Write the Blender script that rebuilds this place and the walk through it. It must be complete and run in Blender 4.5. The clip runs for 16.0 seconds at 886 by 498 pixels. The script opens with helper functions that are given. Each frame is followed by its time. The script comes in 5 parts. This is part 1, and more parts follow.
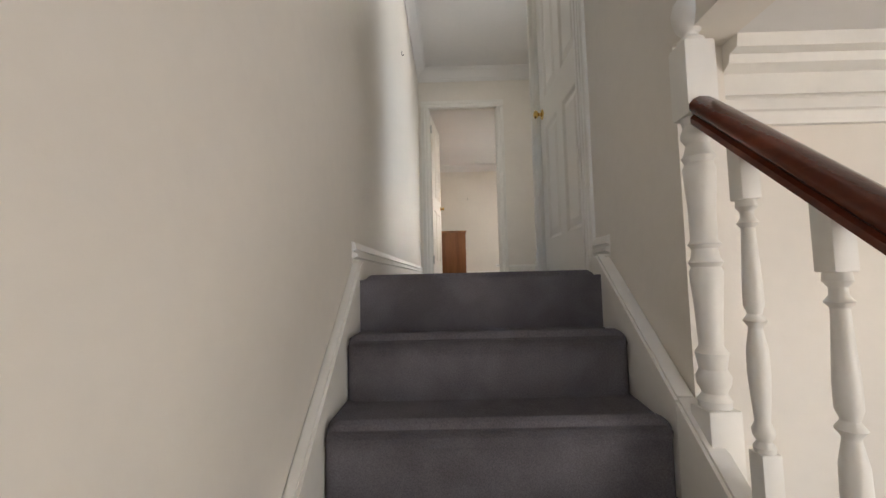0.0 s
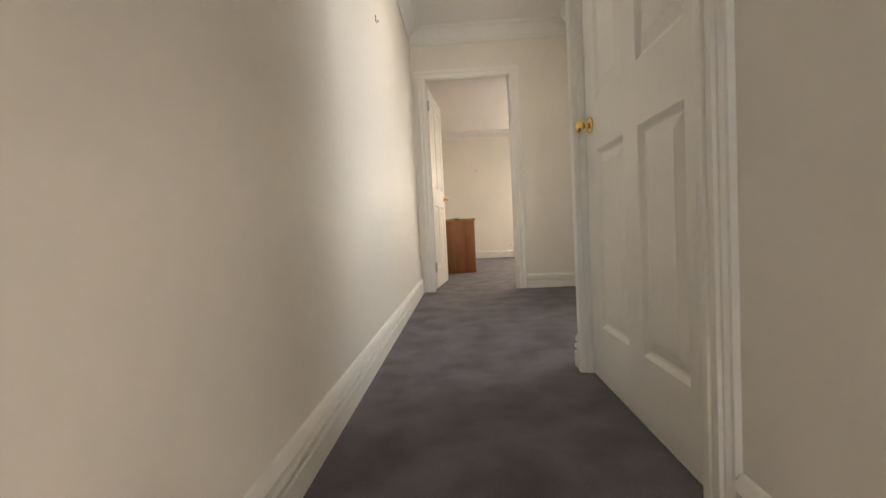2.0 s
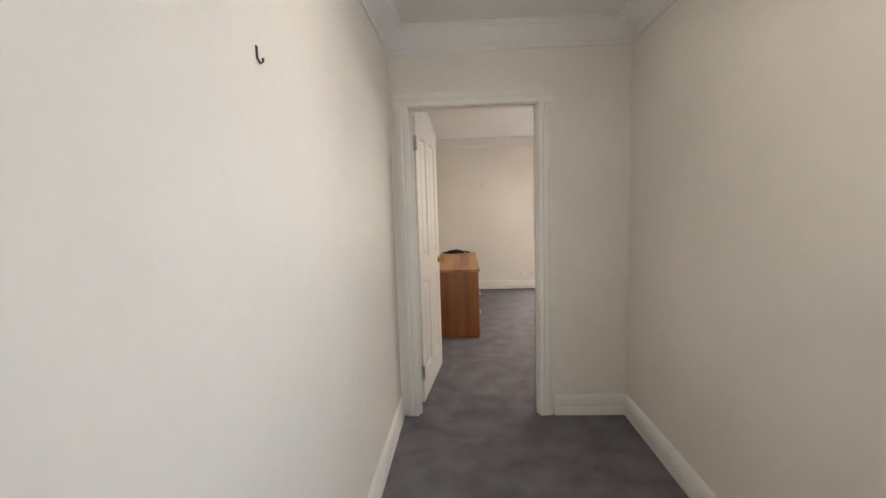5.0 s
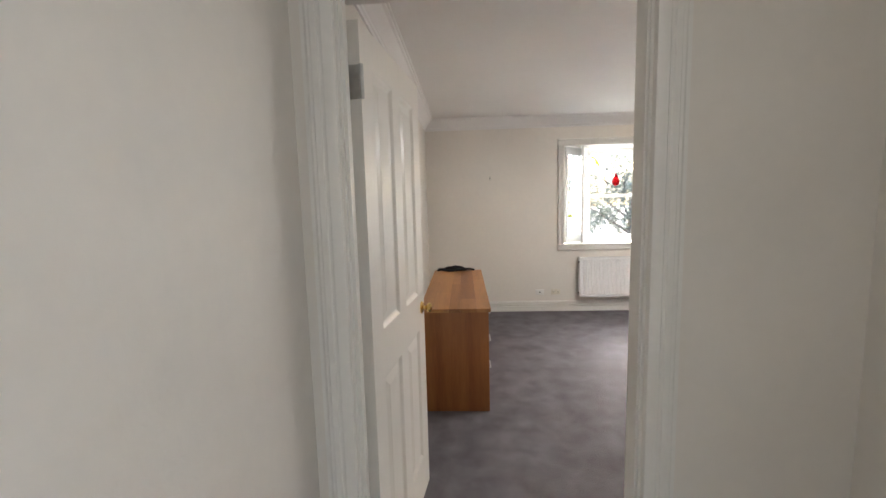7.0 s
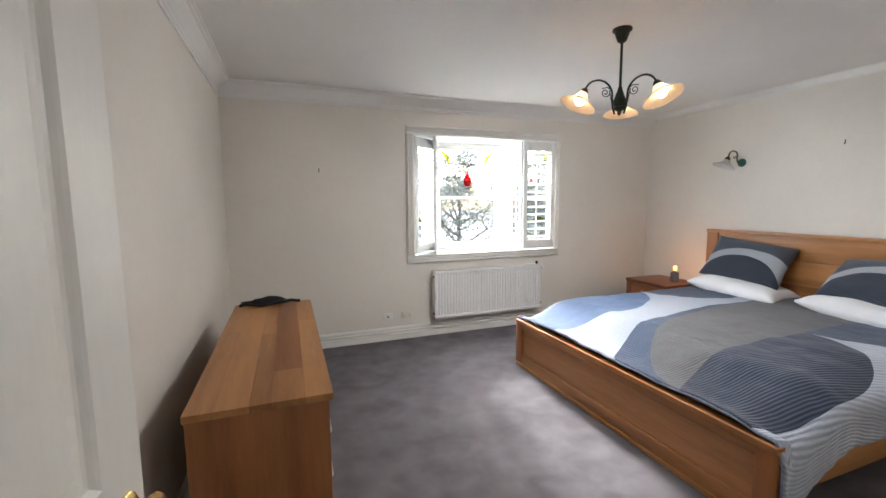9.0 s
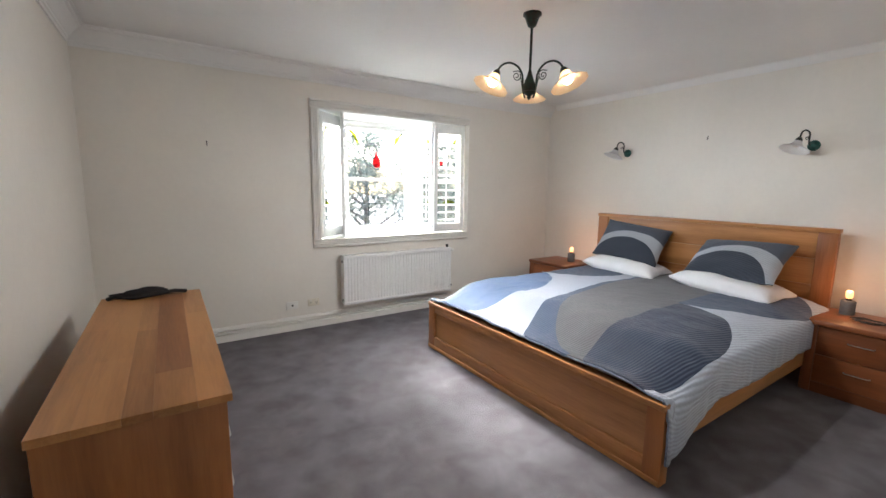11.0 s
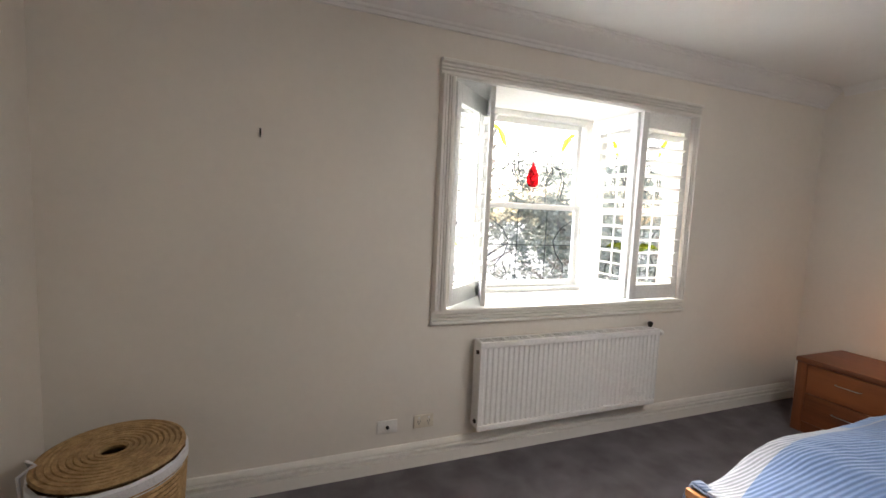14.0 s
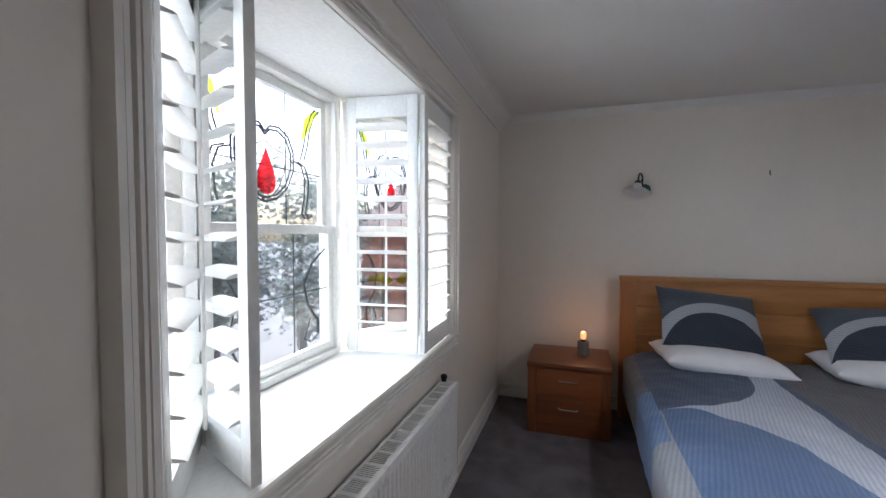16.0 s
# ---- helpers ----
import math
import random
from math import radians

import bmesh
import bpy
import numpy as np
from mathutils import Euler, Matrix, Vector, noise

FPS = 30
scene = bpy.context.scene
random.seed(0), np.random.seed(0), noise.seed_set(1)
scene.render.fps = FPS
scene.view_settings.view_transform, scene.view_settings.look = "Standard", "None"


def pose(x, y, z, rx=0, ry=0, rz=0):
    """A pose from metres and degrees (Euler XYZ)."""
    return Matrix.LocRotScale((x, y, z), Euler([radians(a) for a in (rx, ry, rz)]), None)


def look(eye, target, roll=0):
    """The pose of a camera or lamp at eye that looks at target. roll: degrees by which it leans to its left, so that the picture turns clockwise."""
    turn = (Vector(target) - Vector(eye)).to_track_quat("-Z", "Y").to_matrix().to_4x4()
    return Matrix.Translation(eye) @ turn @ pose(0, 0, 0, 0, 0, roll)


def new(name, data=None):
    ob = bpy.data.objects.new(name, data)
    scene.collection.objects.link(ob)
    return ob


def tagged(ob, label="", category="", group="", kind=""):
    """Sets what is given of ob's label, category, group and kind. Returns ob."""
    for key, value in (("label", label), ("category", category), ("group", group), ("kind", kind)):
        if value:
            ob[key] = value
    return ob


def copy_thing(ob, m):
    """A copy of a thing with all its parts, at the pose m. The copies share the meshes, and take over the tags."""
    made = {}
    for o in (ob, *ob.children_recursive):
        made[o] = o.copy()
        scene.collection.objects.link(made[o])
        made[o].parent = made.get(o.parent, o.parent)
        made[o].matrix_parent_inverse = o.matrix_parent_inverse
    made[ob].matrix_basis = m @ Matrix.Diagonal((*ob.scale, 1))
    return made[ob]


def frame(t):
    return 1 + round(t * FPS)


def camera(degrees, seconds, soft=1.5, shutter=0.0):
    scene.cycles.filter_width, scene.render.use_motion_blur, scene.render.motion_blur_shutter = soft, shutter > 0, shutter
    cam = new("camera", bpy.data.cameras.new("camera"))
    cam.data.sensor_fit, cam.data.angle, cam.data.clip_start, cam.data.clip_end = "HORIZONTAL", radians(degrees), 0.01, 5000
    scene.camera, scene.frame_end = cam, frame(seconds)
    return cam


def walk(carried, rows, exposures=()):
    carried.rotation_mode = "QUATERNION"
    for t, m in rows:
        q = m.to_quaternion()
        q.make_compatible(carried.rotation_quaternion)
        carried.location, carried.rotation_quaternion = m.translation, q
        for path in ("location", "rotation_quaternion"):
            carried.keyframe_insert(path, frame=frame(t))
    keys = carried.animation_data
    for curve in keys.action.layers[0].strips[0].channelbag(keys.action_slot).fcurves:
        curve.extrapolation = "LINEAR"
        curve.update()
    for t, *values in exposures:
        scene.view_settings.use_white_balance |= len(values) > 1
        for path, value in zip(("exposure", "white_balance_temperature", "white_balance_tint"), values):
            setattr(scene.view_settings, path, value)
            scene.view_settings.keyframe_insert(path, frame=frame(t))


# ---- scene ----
cam = camera(94.0, 16.0)
PATH = [
    (0, (0.08, -0.381, 0.0), (0.062, 1.614, 0.141), -1.4),
    (0.5, (0.099, -0.186, 0.162), (0.095, 1.813, 0.209), -1.6),
    (1, (0.125, 0.019, 0.295), (0.095, 2.019, 0.313), -1.9),
    (1.5, (0.131, 0.2, 0.445), (0.073, 2.199, 0.463), -2.2),
    (2, (0.159, 0.445, 0.595), (0.081, 2.442, 0.506), -2.9),
    (2.5, (0.167, 0.632, 0.79), (0.102, 2.627, 0.66), -1.8),
    (3, (0.187, 0.801, 0.945), (0.072, 2.792, 0.795), -1.6),
    (3.5, (0.184, 1.005, 1.073), (0.029, 2.993, 0.927), -1.9),
    (4, (0.183, 1.206, 1.229), (0.017, 3.191, 1.052), -2.5),
    (4.5, (0.226, 1.467, 1.353), (0.105, 3.454, 1.162), -1.9),
    (6.8, (0.198, 3.164, 1.468), (0.128, 5.148, 1.223), -1.7),
    (7, (0.225, 3.342, 1.48), (0.121, 5.326, 1.249), -1.5),
    (7.5, (0.229, 3.791, 1.469), (0.16, 5.778, 1.254), -1.4),
    (8, (0.266, 4.161, 1.474), (0.282, 6.15, 1.263), -1.5),
    (8.5, (0.306, 4.439, 1.451), (0.546, 6.415, 1.251), -0.7),
    (9, (0.266, 4.588, 1.445), (0.965, 6.448, 1.218), -0.4),
    (9.5, (0.237, 4.628, 1.439), (1.3, 6.299, 1.162), 0.1),
    (9.7, (0.229, 4.623, 1.427), (1.378, 6.235, 1.142), 0.6),
    (11.8, (0.354, 4.899, 1.402), (1.421, 6.565, 1.106), 0.9),
    (12, (0.389, 5.015, 1.399), (1.497, 6.656, 1.122), 1.0),
    (12.5, (0.512, 5.366, 1.414), (1.577, 7.043, 1.179), 1.8),
    (13, (0.607, 5.765, 1.438), (1.461, 7.558, 1.2), 2.9),
    (13.5, (0.653, 6.203, 1.441), (1.407, 8.041, 1.211), 2.9),
    (14, (0.688, 6.647, 1.424), (1.395, 8.509, 1.245), 2.5),
    (14.5, (0.733, 7.076, 1.431), (1.547, 8.895, 1.263), 2.1),
    (15, (0.765, 7.445, 1.458), (1.878, 9.099, 1.298), 2.0),
    (15.5, (0.88, 7.769, 1.45), (2.35, 9.122, 1.365), 1.7),
    (16, (0.999, 8.05, 1.476), (2.896, 8.679, 1.396), 0.1),
]
walk(cam, [(t, look(eye, target, roll)) for t, eye, target, roll in PATH], [(0.0, 3.6, 6500, 11), (1.5, 3.9, 7300, 12), (3.5, 3.9, 7300, 12), (4.5, 3.75, 6800, 13), (7.0, 3.5, 6150, 11), (8.5, 3.2, 5850, 10), (9.5, 3.3, 5800, 9), (12.0, 3.2, 5800, 9), (13.0, 3.05, 5950, 10), (14.5, 2.65, 6300, 13), (15.3, 2.42, 5800, 11), (16.0, 2.0, 5500, 12)])

# ---- world and large lights ----
world = bpy.data.worlds.new("world")
scene.world = world
world.use_nodes = True
wn = world.node_tree.nodes
sky = wn.new("ShaderNodeTexSky")
sky.sky_type = "NISHITA"
sky.sun_disc = False
sky.sun_elevation = radians(32)
sky.sun_rotation = radians(8)
sky.air_density, sky.dust_density, sky.ozone_density = 1.0, 5.0, 1.0
wn["Background"].inputs["Strength"].default_value = 0.15
world.node_tree.links.new(sky.outputs[0], wn["Background"].inputs["Color"])


def lamp(name, kind, m, energy, color, **kw):
    data = bpy.data.lights.new(name, kind)
    data.energy, data.color = energy, color
    if kind == "AREA":
        data.shape, data.size, data.size_y = "RECTANGLE", kw["size"], kw["size_y"]
    elif kind == "SUN":
        data.angle = kw["angle"]
    else:
        data.shadow_soft_size = kw["radius"]
    ob = new(name, data)
    ob.matrix_world = m
    return ob


SUN_DIR = Vector((-0.12, -0.84, -0.53))
lamp("sun", "SUN", look((3, 20, 20), Vector((3, 20, 20)) + SUN_DIR), 1.0, (1.0, 0.95, 0.88), angle=radians(6))
# daylight stand-ins; the hall lamp sits in an unseen, added window opening
lamp("hall_fill", "AREA", look((2.66, -1.5, -0.30), (0.2, 0.1, -0.15)), 2.45, (1.0, 0.93, 0.86), size=1.3, size_y=1.2)
# added fill from behind, through a made-up high window
lamp("stair_fill", "AREA", look((0.2, -2.55, 1.75), (0.2, 3.0, 1.5)), 0.38, (1.0, 0.88, 0.72), size=0.7, size_y=0.9)
# added lamp outside the bay, out of view, extra sky light for the bed wall
lamp("bay_sky_fill", "AREA", look((1.30, 10.25, 1.75), (2.5, 9.0, 1.4)), 9.0, (0.93, 0.97, 1.0), size=1.1, size_y=1.3)
for ang in (45, 165, 285):
    d = Vector((math.cos(radians(ang)), math.sin(radians(ang)), 0))
    eye = Vector((2.262, 6.715, 2.033)) + 0.285 * d
    lamp("chandelier_bulb", "AREA", look(eye, eye + 0.53 * d + Vector((0, 0, -0.85))), 1.45, (1.0, 0.95, 0.87), size=0.07, size_y=0.07)
# opening is unseen, assumed from the bluish light on the west wall
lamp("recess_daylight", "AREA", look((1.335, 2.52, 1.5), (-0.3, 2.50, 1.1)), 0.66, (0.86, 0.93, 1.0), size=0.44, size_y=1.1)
# added under the ceiling fitting to brighten the corridor; its being lit is assumed
lamp("corridor_fill", "AREA", look((0.45, 2.95, 2.44), (0.45, 2.951, 0.0)), 0.25, (1.0, 0.96, 0.90), size=0.13, size_y=0.13)
for ly in (8.015, 5.50):
    lamp("bedside_bulb", "POINT", pose(4.38, ly, 0.735), 0.17, (1.0, 0.45, 0.17), radius=0.02)


# ---- materials ----
def mat(name, color, rough=0.6, metal=0.0, var=0.08, scale=3.0, fine=60.0, bump=0.05, bump_scale=80.0, stretch=(1, 1, 1), spec=0.5, coat=0.0, color2=None, var_fine=0.05, swirl=0.0):
    m = bpy.data.materials.new(name)
    m.use_nodes = True
    t = m.node_tree
    n, l = t.nodes, t.links
    b = n["Principled BSDF"]
    b.inputs["Roughness"].default_value = rough
    b.inputs["Metallic"].default_value = metal
    b.inputs["Specular IOR Level"].default_value = spec
    b.inputs["Coat Weight"].default_value = coat
    co = n.new("ShaderNodeTexCoord")
    mp = n.new("ShaderNodeMapping")
    mp.inputs["Scale"].default_value = stretch
    l.new(co.outputs["Object"], mp.inputs["Vector"])
    n1 = n.new("ShaderNodeTexNoise")
    n1.inputs["Scale"].default_value, n1.inputs["Detail"].default_value = scale, 5
    n1.inputs["Distortion"].default_value = swirl
    n2 = n.new("ShaderNodeTexNoise")
    n2.inputs["Scale"].default_value, n2.inputs["Detail"].default_value = fine, 4
    for k in (n1, n2):
        l.new(mp.outputs[0], k.inputs["Vector"])
    r = n.new("ShaderNodeValToRGB")
    c = Vector(color)
    d = Vector(color2) if color2 else c * (1 - var)
    hi = c * (1 + var) if not color2 else c
    r.color_ramp.elements[0].position, r.color_ramp.elements[1].position = 0.32, 0.68
    r.color_ramp.elements[0].color = (*d, 1)
    r.color_ramp.elements[1].color = (*hi, 1)
    l.new(n1.outputs["Fac"], r.inputs["Fac"])
    hsv = n.new("ShaderNodeHueSaturation")
    mr = n.new("ShaderNodeMapRange")
    mr.inputs["From Min"].default_value, mr.inputs["From Max"].default_value = 0.3, 0.7
    mr.inputs["To Min"].default_value, mr.inputs["To Max"].default_value = 1 - var_fine, 1 + var_fine
    l.new(n2.outputs["Fac"], mr.inputs["Value"])
    l.new(mr.outputs[0], hsv.inputs["Value"])
    l.new(r.outputs["Color"], hsv.inputs["Color"])
    l.new(hsv.outputs["Color"], b.inputs["Base Color"])
    n3 = n.new("ShaderNodeTexNoise")
    n3.inputs["Scale"].default_value, n3.inputs["Detail"].default_value = bump_scale, 3
    l.new(mp.outputs[0], n3.inputs["Vector"])
    bp = n.new("ShaderNodeBump")
    bp.inputs["Strength"].default_value, bp.inputs["Distance"].default_value = bump, 0.01
    l.new(n3.outputs["Fac"], bp.inputs["Height"])
    l.new(bp.outputs[0], b.inputs["Normal"])
    rr = n.new("ShaderNodeMapRange")
    rr.inputs["To Min"].default_value, rr.inputs["To Max"].default_value = max(0.02, rough - 0.07), min(1, rough + 0.07)
    l.new(n1.outputs["Fac"], rr.inputs["Value"])
    l.new(rr.outputs[0], b.inputs["Roughness"])
    return m


def glass_mat(name, color, rough=0.0, ior=1.45):
    m = bpy.data.materials.new(name)
    m.use_nodes = True
    b = m.node_tree.nodes["Principled BSDF"]
    b.inputs["Base Color"].default_value = (*color, 1)
    b.inputs["Transmission Weight"].default_value = 1
    b.inputs["Roughness"].default_value, b.inputs["IOR"].default_value = rough, ior
    return m


def glow_mat(name, color, strength):
    m = bpy.data.materials.new(name)
    m.use_nodes = True
    b = m.node_tree.nodes["Principled BSDF"]
    b.inputs["Base Color"].default_value = (0.9, 0.8, 0.6, 1)
    b.inputs["Emission Color"].default_value = (*color, 1)
    b.inputs["Emission Strength"].default_value = strength
    return m


def wood_mat(name, light, dark, axis, rough=0.38):
    """Oak with boards' tone and grain along one axis (0 x, 1 y, 2 z)."""
    m = bpy.data.materials.new(name)
    m.use_nodes = True
    t = m.node_tree
    n, l = t.nodes, t.links
    b = n["Principled BSDF"]
    co = n.new("ShaderNodeTexCoord")
    mp = n.new("ShaderNodeMapping")
    s = [1.0, 1.0, 1.0]
    s[axis] = 0.07
    mp.inputs["Scale"].default_value = s
    l.new(co.outputs["Object"], mp.inputs["Vector"])
    big = n.new("ShaderNodeTexNoise")
    big.inputs["Scale"].default_value, big.inputs["Detail"].default_value = 9, 3
    fine = n.new("ShaderNodeTexNoise")
    fine.inputs["Scale"].default_value, fine.inputs["Detail"].default_value = 110, 5
    fine.inputs["Distortion"].default_value = 0.6
    for k in (big, fine):
        l.new(mp.outputs[0], k.inputs["Vector"])
    mix = n.new("ShaderNodeMix")
    mix.data_type = "FLOAT"
    mix.inputs["Factor"].default_value = 0.26
    l.new(big.outputs["Fac"], mix.inputs["A"])
    l.new(fine.outputs["Fac"], mix.inputs["B"])
    inf = n.new("ShaderNodeObjectInfo")
    add = n.new("ShaderNodeMath")
    add.operation = "MULTIPLY_ADD"
    add.inputs[1].default_value, add.inputs[2].default_value = 0.26, -0.13
    l.new(inf.outputs["Random"], add.inputs[0])
    sm = n.new("ShaderNodeMath")
    l.new(mix.outputs["Result"], sm.inputs[0])
    l.new(add.outputs[0], sm.inputs[1])
    r = n.new("ShaderNodeValToRGB")
    r.color_ramp.elements[0].position, r.color_ramp.elements[1].position = 0.34, 0.66
    r.color_ramp.elements[0].color, r.color_ramp.elements[1].color = (*dark, 1), (*light, 1)
    l.new(sm.outputs[0], r.inputs["Fac"])
    l.new(r.outputs["Color"], b.inputs["Base Color"])
    b.inputs["Roughness"].default_value = rough
    bp = n.new("ShaderNodeBump")
    bp.inputs["Strength"].default_value, bp.inputs["Distance"].default_value = 0.12, 0.004
    l.new(fine.outputs["Fac"], bp.inputs["Height"])
    l.new(bp.outputs[0], b.inputs["Normal"])
    return m


WALL = mat("wall_paint", (0.78, 0.735, 0.665), 0.52, var=0.04, scale=1.1, fine=25, bump=0.06, bump_scale=45, spec=0.35, var_fine=0.012)
CEIL = mat("ceiling_paint", (0.80, 0.785, 0.76), 0.7, var=0.02, scale=1.2, fine=25, bump=0.04, bump_scale=60, var_fine=0.01)
TRIM = mat("gloss_white", (0.80, 0.775, 0.72), 0.4, var=0.025, scale=4, fine=40, bump=0.03, bump_scale=35, var_fine=0.015)
DOORP = mat("door_paint", (0.80, 0.77, 0.71), 0.3, var=0.02, scale=3, fine=90, bump=0.05, bump_scale=120, stretch=(1, 1, 0.15), var_fine=0.012)
CARPET = mat("carpet", (0.205, 0.190, 0.204), 0.95, var=0.2, scale=5.5, fine=300, bump=0.55, bump_scale=520, spec=0.15, color2=(0.132, 0.120, 0.127), var_fine=0.22, swirl=0.25)
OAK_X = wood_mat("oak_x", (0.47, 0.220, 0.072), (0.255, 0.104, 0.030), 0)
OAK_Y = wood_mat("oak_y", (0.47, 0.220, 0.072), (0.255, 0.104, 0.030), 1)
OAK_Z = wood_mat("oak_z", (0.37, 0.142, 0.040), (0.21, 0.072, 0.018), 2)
NOAK_X = wood_mat("reddish_oak_x", (0.29, 0.090, 0.027), (0.150, 0.044, 0.013), 0)
NOAK_Y = wood_mat("reddish_oak_y", (0.29, 0.090, 0.027), (0.150, 0.044, 0.013), 1)
NOAK_Z = wood_mat("reddish_oak_z", (0.26, 0.080, 0.024), (0.135, 0.040, 0.012), 2)
DOAK_Y = wood_mat("darker_oak_y", (0.36, 0.140, 0.040), (0.20, 0.070, 0.018), 1)
MAHOG = wood_mat("mahogany", (0.165, 0.036, 0.016), (0.075, 0.017, 0.008), 1, 0.16)
BRASS = mat("brass", (0.80, 0.56, 0.20), 0.2, 1.0, var=0.08, scale=30, bump=0.01)
STEEL = mat("steel", (0.55, 0.55, 0.54), 0.35, 1.0, var=0.1, scale=40, bump=0.02)
DARKM = mat("dark_metal", (0.05, 0.045, 0.04), 0.5, 0.8, var=0.2, scale=40, bump=0.05)
TEALM = mat("verdigris_enamel", (0.022, 0.105, 0.085), 0.45, 0.2, var=0.3, scale=40, bump=0.06)
VERDI = mat("bronze_green", (0.030, 0.060, 0.048), 0.42, 0.6, var=0.3, scale=40, bump=0.08, color2=(0.035, 0.025, 0.018))
RADP = mat("radiator_enamel", (0.82, 0.81, 0.79), 0.3, var=0.015, scale=4, bump=0.01)
PLAST = mat("ivory_plastic", (0.72, 0.66, 0.54), 0.4, var=0.03, scale=20, bump=0.01)
PLASTW = mat("white_plastic", (0.78, 0.76, 0.72), 0.4, var=0.03, scale=20, bump=0.01)
SHUT = mat("shutter_paint", (0.84, 0.84, 0.81), 0.35, var=0.015, scale=6, bump=0.02)
LINEN = mat("white_linen", (0.74, 0.74, 0.76), 0.85, var=0.03, scale=9, fine=200, bump=0.2, bump_scale=160)
HEM = mat("hem_cloth", (0.20, 0.24, 0.33), 0.9, var=0.3, scale=30, bump=0.3, bump_scale=200)
MATT = mat("mattress_cloth", (0.7, 0.69, 0.66), 0.9, var=0.03, scale=9, bump=0.2, bump_scale=160)
WICKER = mat("wicker", (0.50, 0.33, 0.15), 0.75, var=0.25, scale=35, fine=160, bump=0.5, bump_scale=120, color2=(0.30, 0.18, 0.07))
BLACKC = mat("black_cloth", (0.012, 0.011, 0.012), 0.85, var=0.3, scale=12, bump=0.4, bump_scale=60)
BLACKP = mat("black_plastic", (0.015, 0.015, 0.015), 0.45, var=0.1, scale=12)
CONCR = mat("grey_concrete", (0.20, 0.19, 0.185), 0.85, var=0.12, scale=40, bump=0.2, bump_scale=200)
LEAD = mat("lead_came", (0.055, 0.06, 0.06), 0.55, 0.5, var=0.2, scale=40)
BRICK = mat("red_brick", (0.38, 0.15, 0.09), 0.9, var=0.3, scale=6, fine=60, bump=0.3)
ROOF = mat("roof_tile", (0.16, 0.11, 0.09), 0.8, var=0.2, scale=8)
BARK = mat("bark", (0.20, 0.17, 0.14), 0.9, var=0.3, scale=12, bump=0.6, bump_scale=30)
BOUNCE_GROUND = mat("pale_bounce_ground", (0.24, 0.235, 0.22), 0.9, var=0.15, scale=0.6, fine=40, bump=0.5)
DARKGAP = mat("dark_gap", (0.02, 0.018, 0.016), 0.9)
CLEAR = glass_mat("clear_glass", (0.97, 0.98, 0.98))
RIPPLE = glass_mat("rippled_glass", (0.95, 0.975, 0.985), 0.0)
rn, rl = RIPPLE.node_tree.nodes, RIPPLE.node_tree.links
rco, rnz, rbp = rn.new("ShaderNodeTexCoord"), rn.new("ShaderNodeTexNoise"), rn.new("ShaderNodeBump")
rnz.inputs["Scale"].default_value, rnz.inputs["Detail"].default_value = 38, 2
rbp.inputs["Strength"].default_value, rbp.inputs["Distance"].default_value = 0.10, 0.002
rl.new(rco.outputs["Object"], rnz.inputs["Vector"])
rl.new(rnz.outputs["Fac"], rbp.inputs["Height"])
rl.new(rbp.outputs[0], rn["Principled BSDF"].inputs["Normal"])
RED = glass_mat("red_glass", (0.75, 0.008, 0.015))
LIME = glass_mat("lime_glass", (0.55, 0.62, 0.03))
BULB = glow_mat("bulb_glow", (1.0, 0.76, 0.48), 2.6)
FLAME = glow_mat("amber_glow", (1.0, 0.29, 0.065), 0.42)


def shade_mat(name, lo, hi):
    m = bpy.data.materials.new(name)
    m.use_nodes = True
    n, l = m.node_tree.nodes, m.node_tree.links
    d, tr, mx = n.new("ShaderNodeBsdfDiffuse"), n.new("ShaderNodeBsdfTranslucent"), n.new("ShaderNodeMixShader")
    gl, m2 = n.new("ShaderNodeBsdfGlossy"), n.new("ShaderNodeMixShader")
    nz, rp = n.new("ShaderNodeTexNoise"), n.new("ShaderNodeValToRGB")
    nz.inputs["Scale"].default_value = 9
    rp.color_ramp.elements[0].color, rp.color_ramp.elements[1].color = (*lo, 1), (*hi, 1)
    l.new(nz.outputs["Fac"], rp.inputs["Fac"])
    for k in (d, tr):
        l.new(rp.outputs["Color"], k.inputs["Color"])
    mx.inputs[0].default_value, m2.inputs[0].default_value = 0.4, 0.06
    gl.inputs["Roughness"].default_value = 0.15
    l.new(d.outputs[0], mx.inputs[1]), l.new(tr.outputs[0], mx.inputs[2])
    l.new(mx.outputs[0], m2.inputs[1]), l.new(gl.outputs[0], m2.inputs[2])
    l.new(m2.outputs[0], n["Material Output"].inputs["Surface"])
    return m


AMBER = shade_mat("amber_shade", (0.70, 0.50, 0.31), (0.78, 0.62, 0.44))
LEAF = shade_mat("leaf", (0.17, 0.195, 0.16), (0.26, 0.285, 0.245))
FROST = shade_mat("frosted_shade", (0.78, 0.78, 0.77), (0.88, 0.88, 0.87))


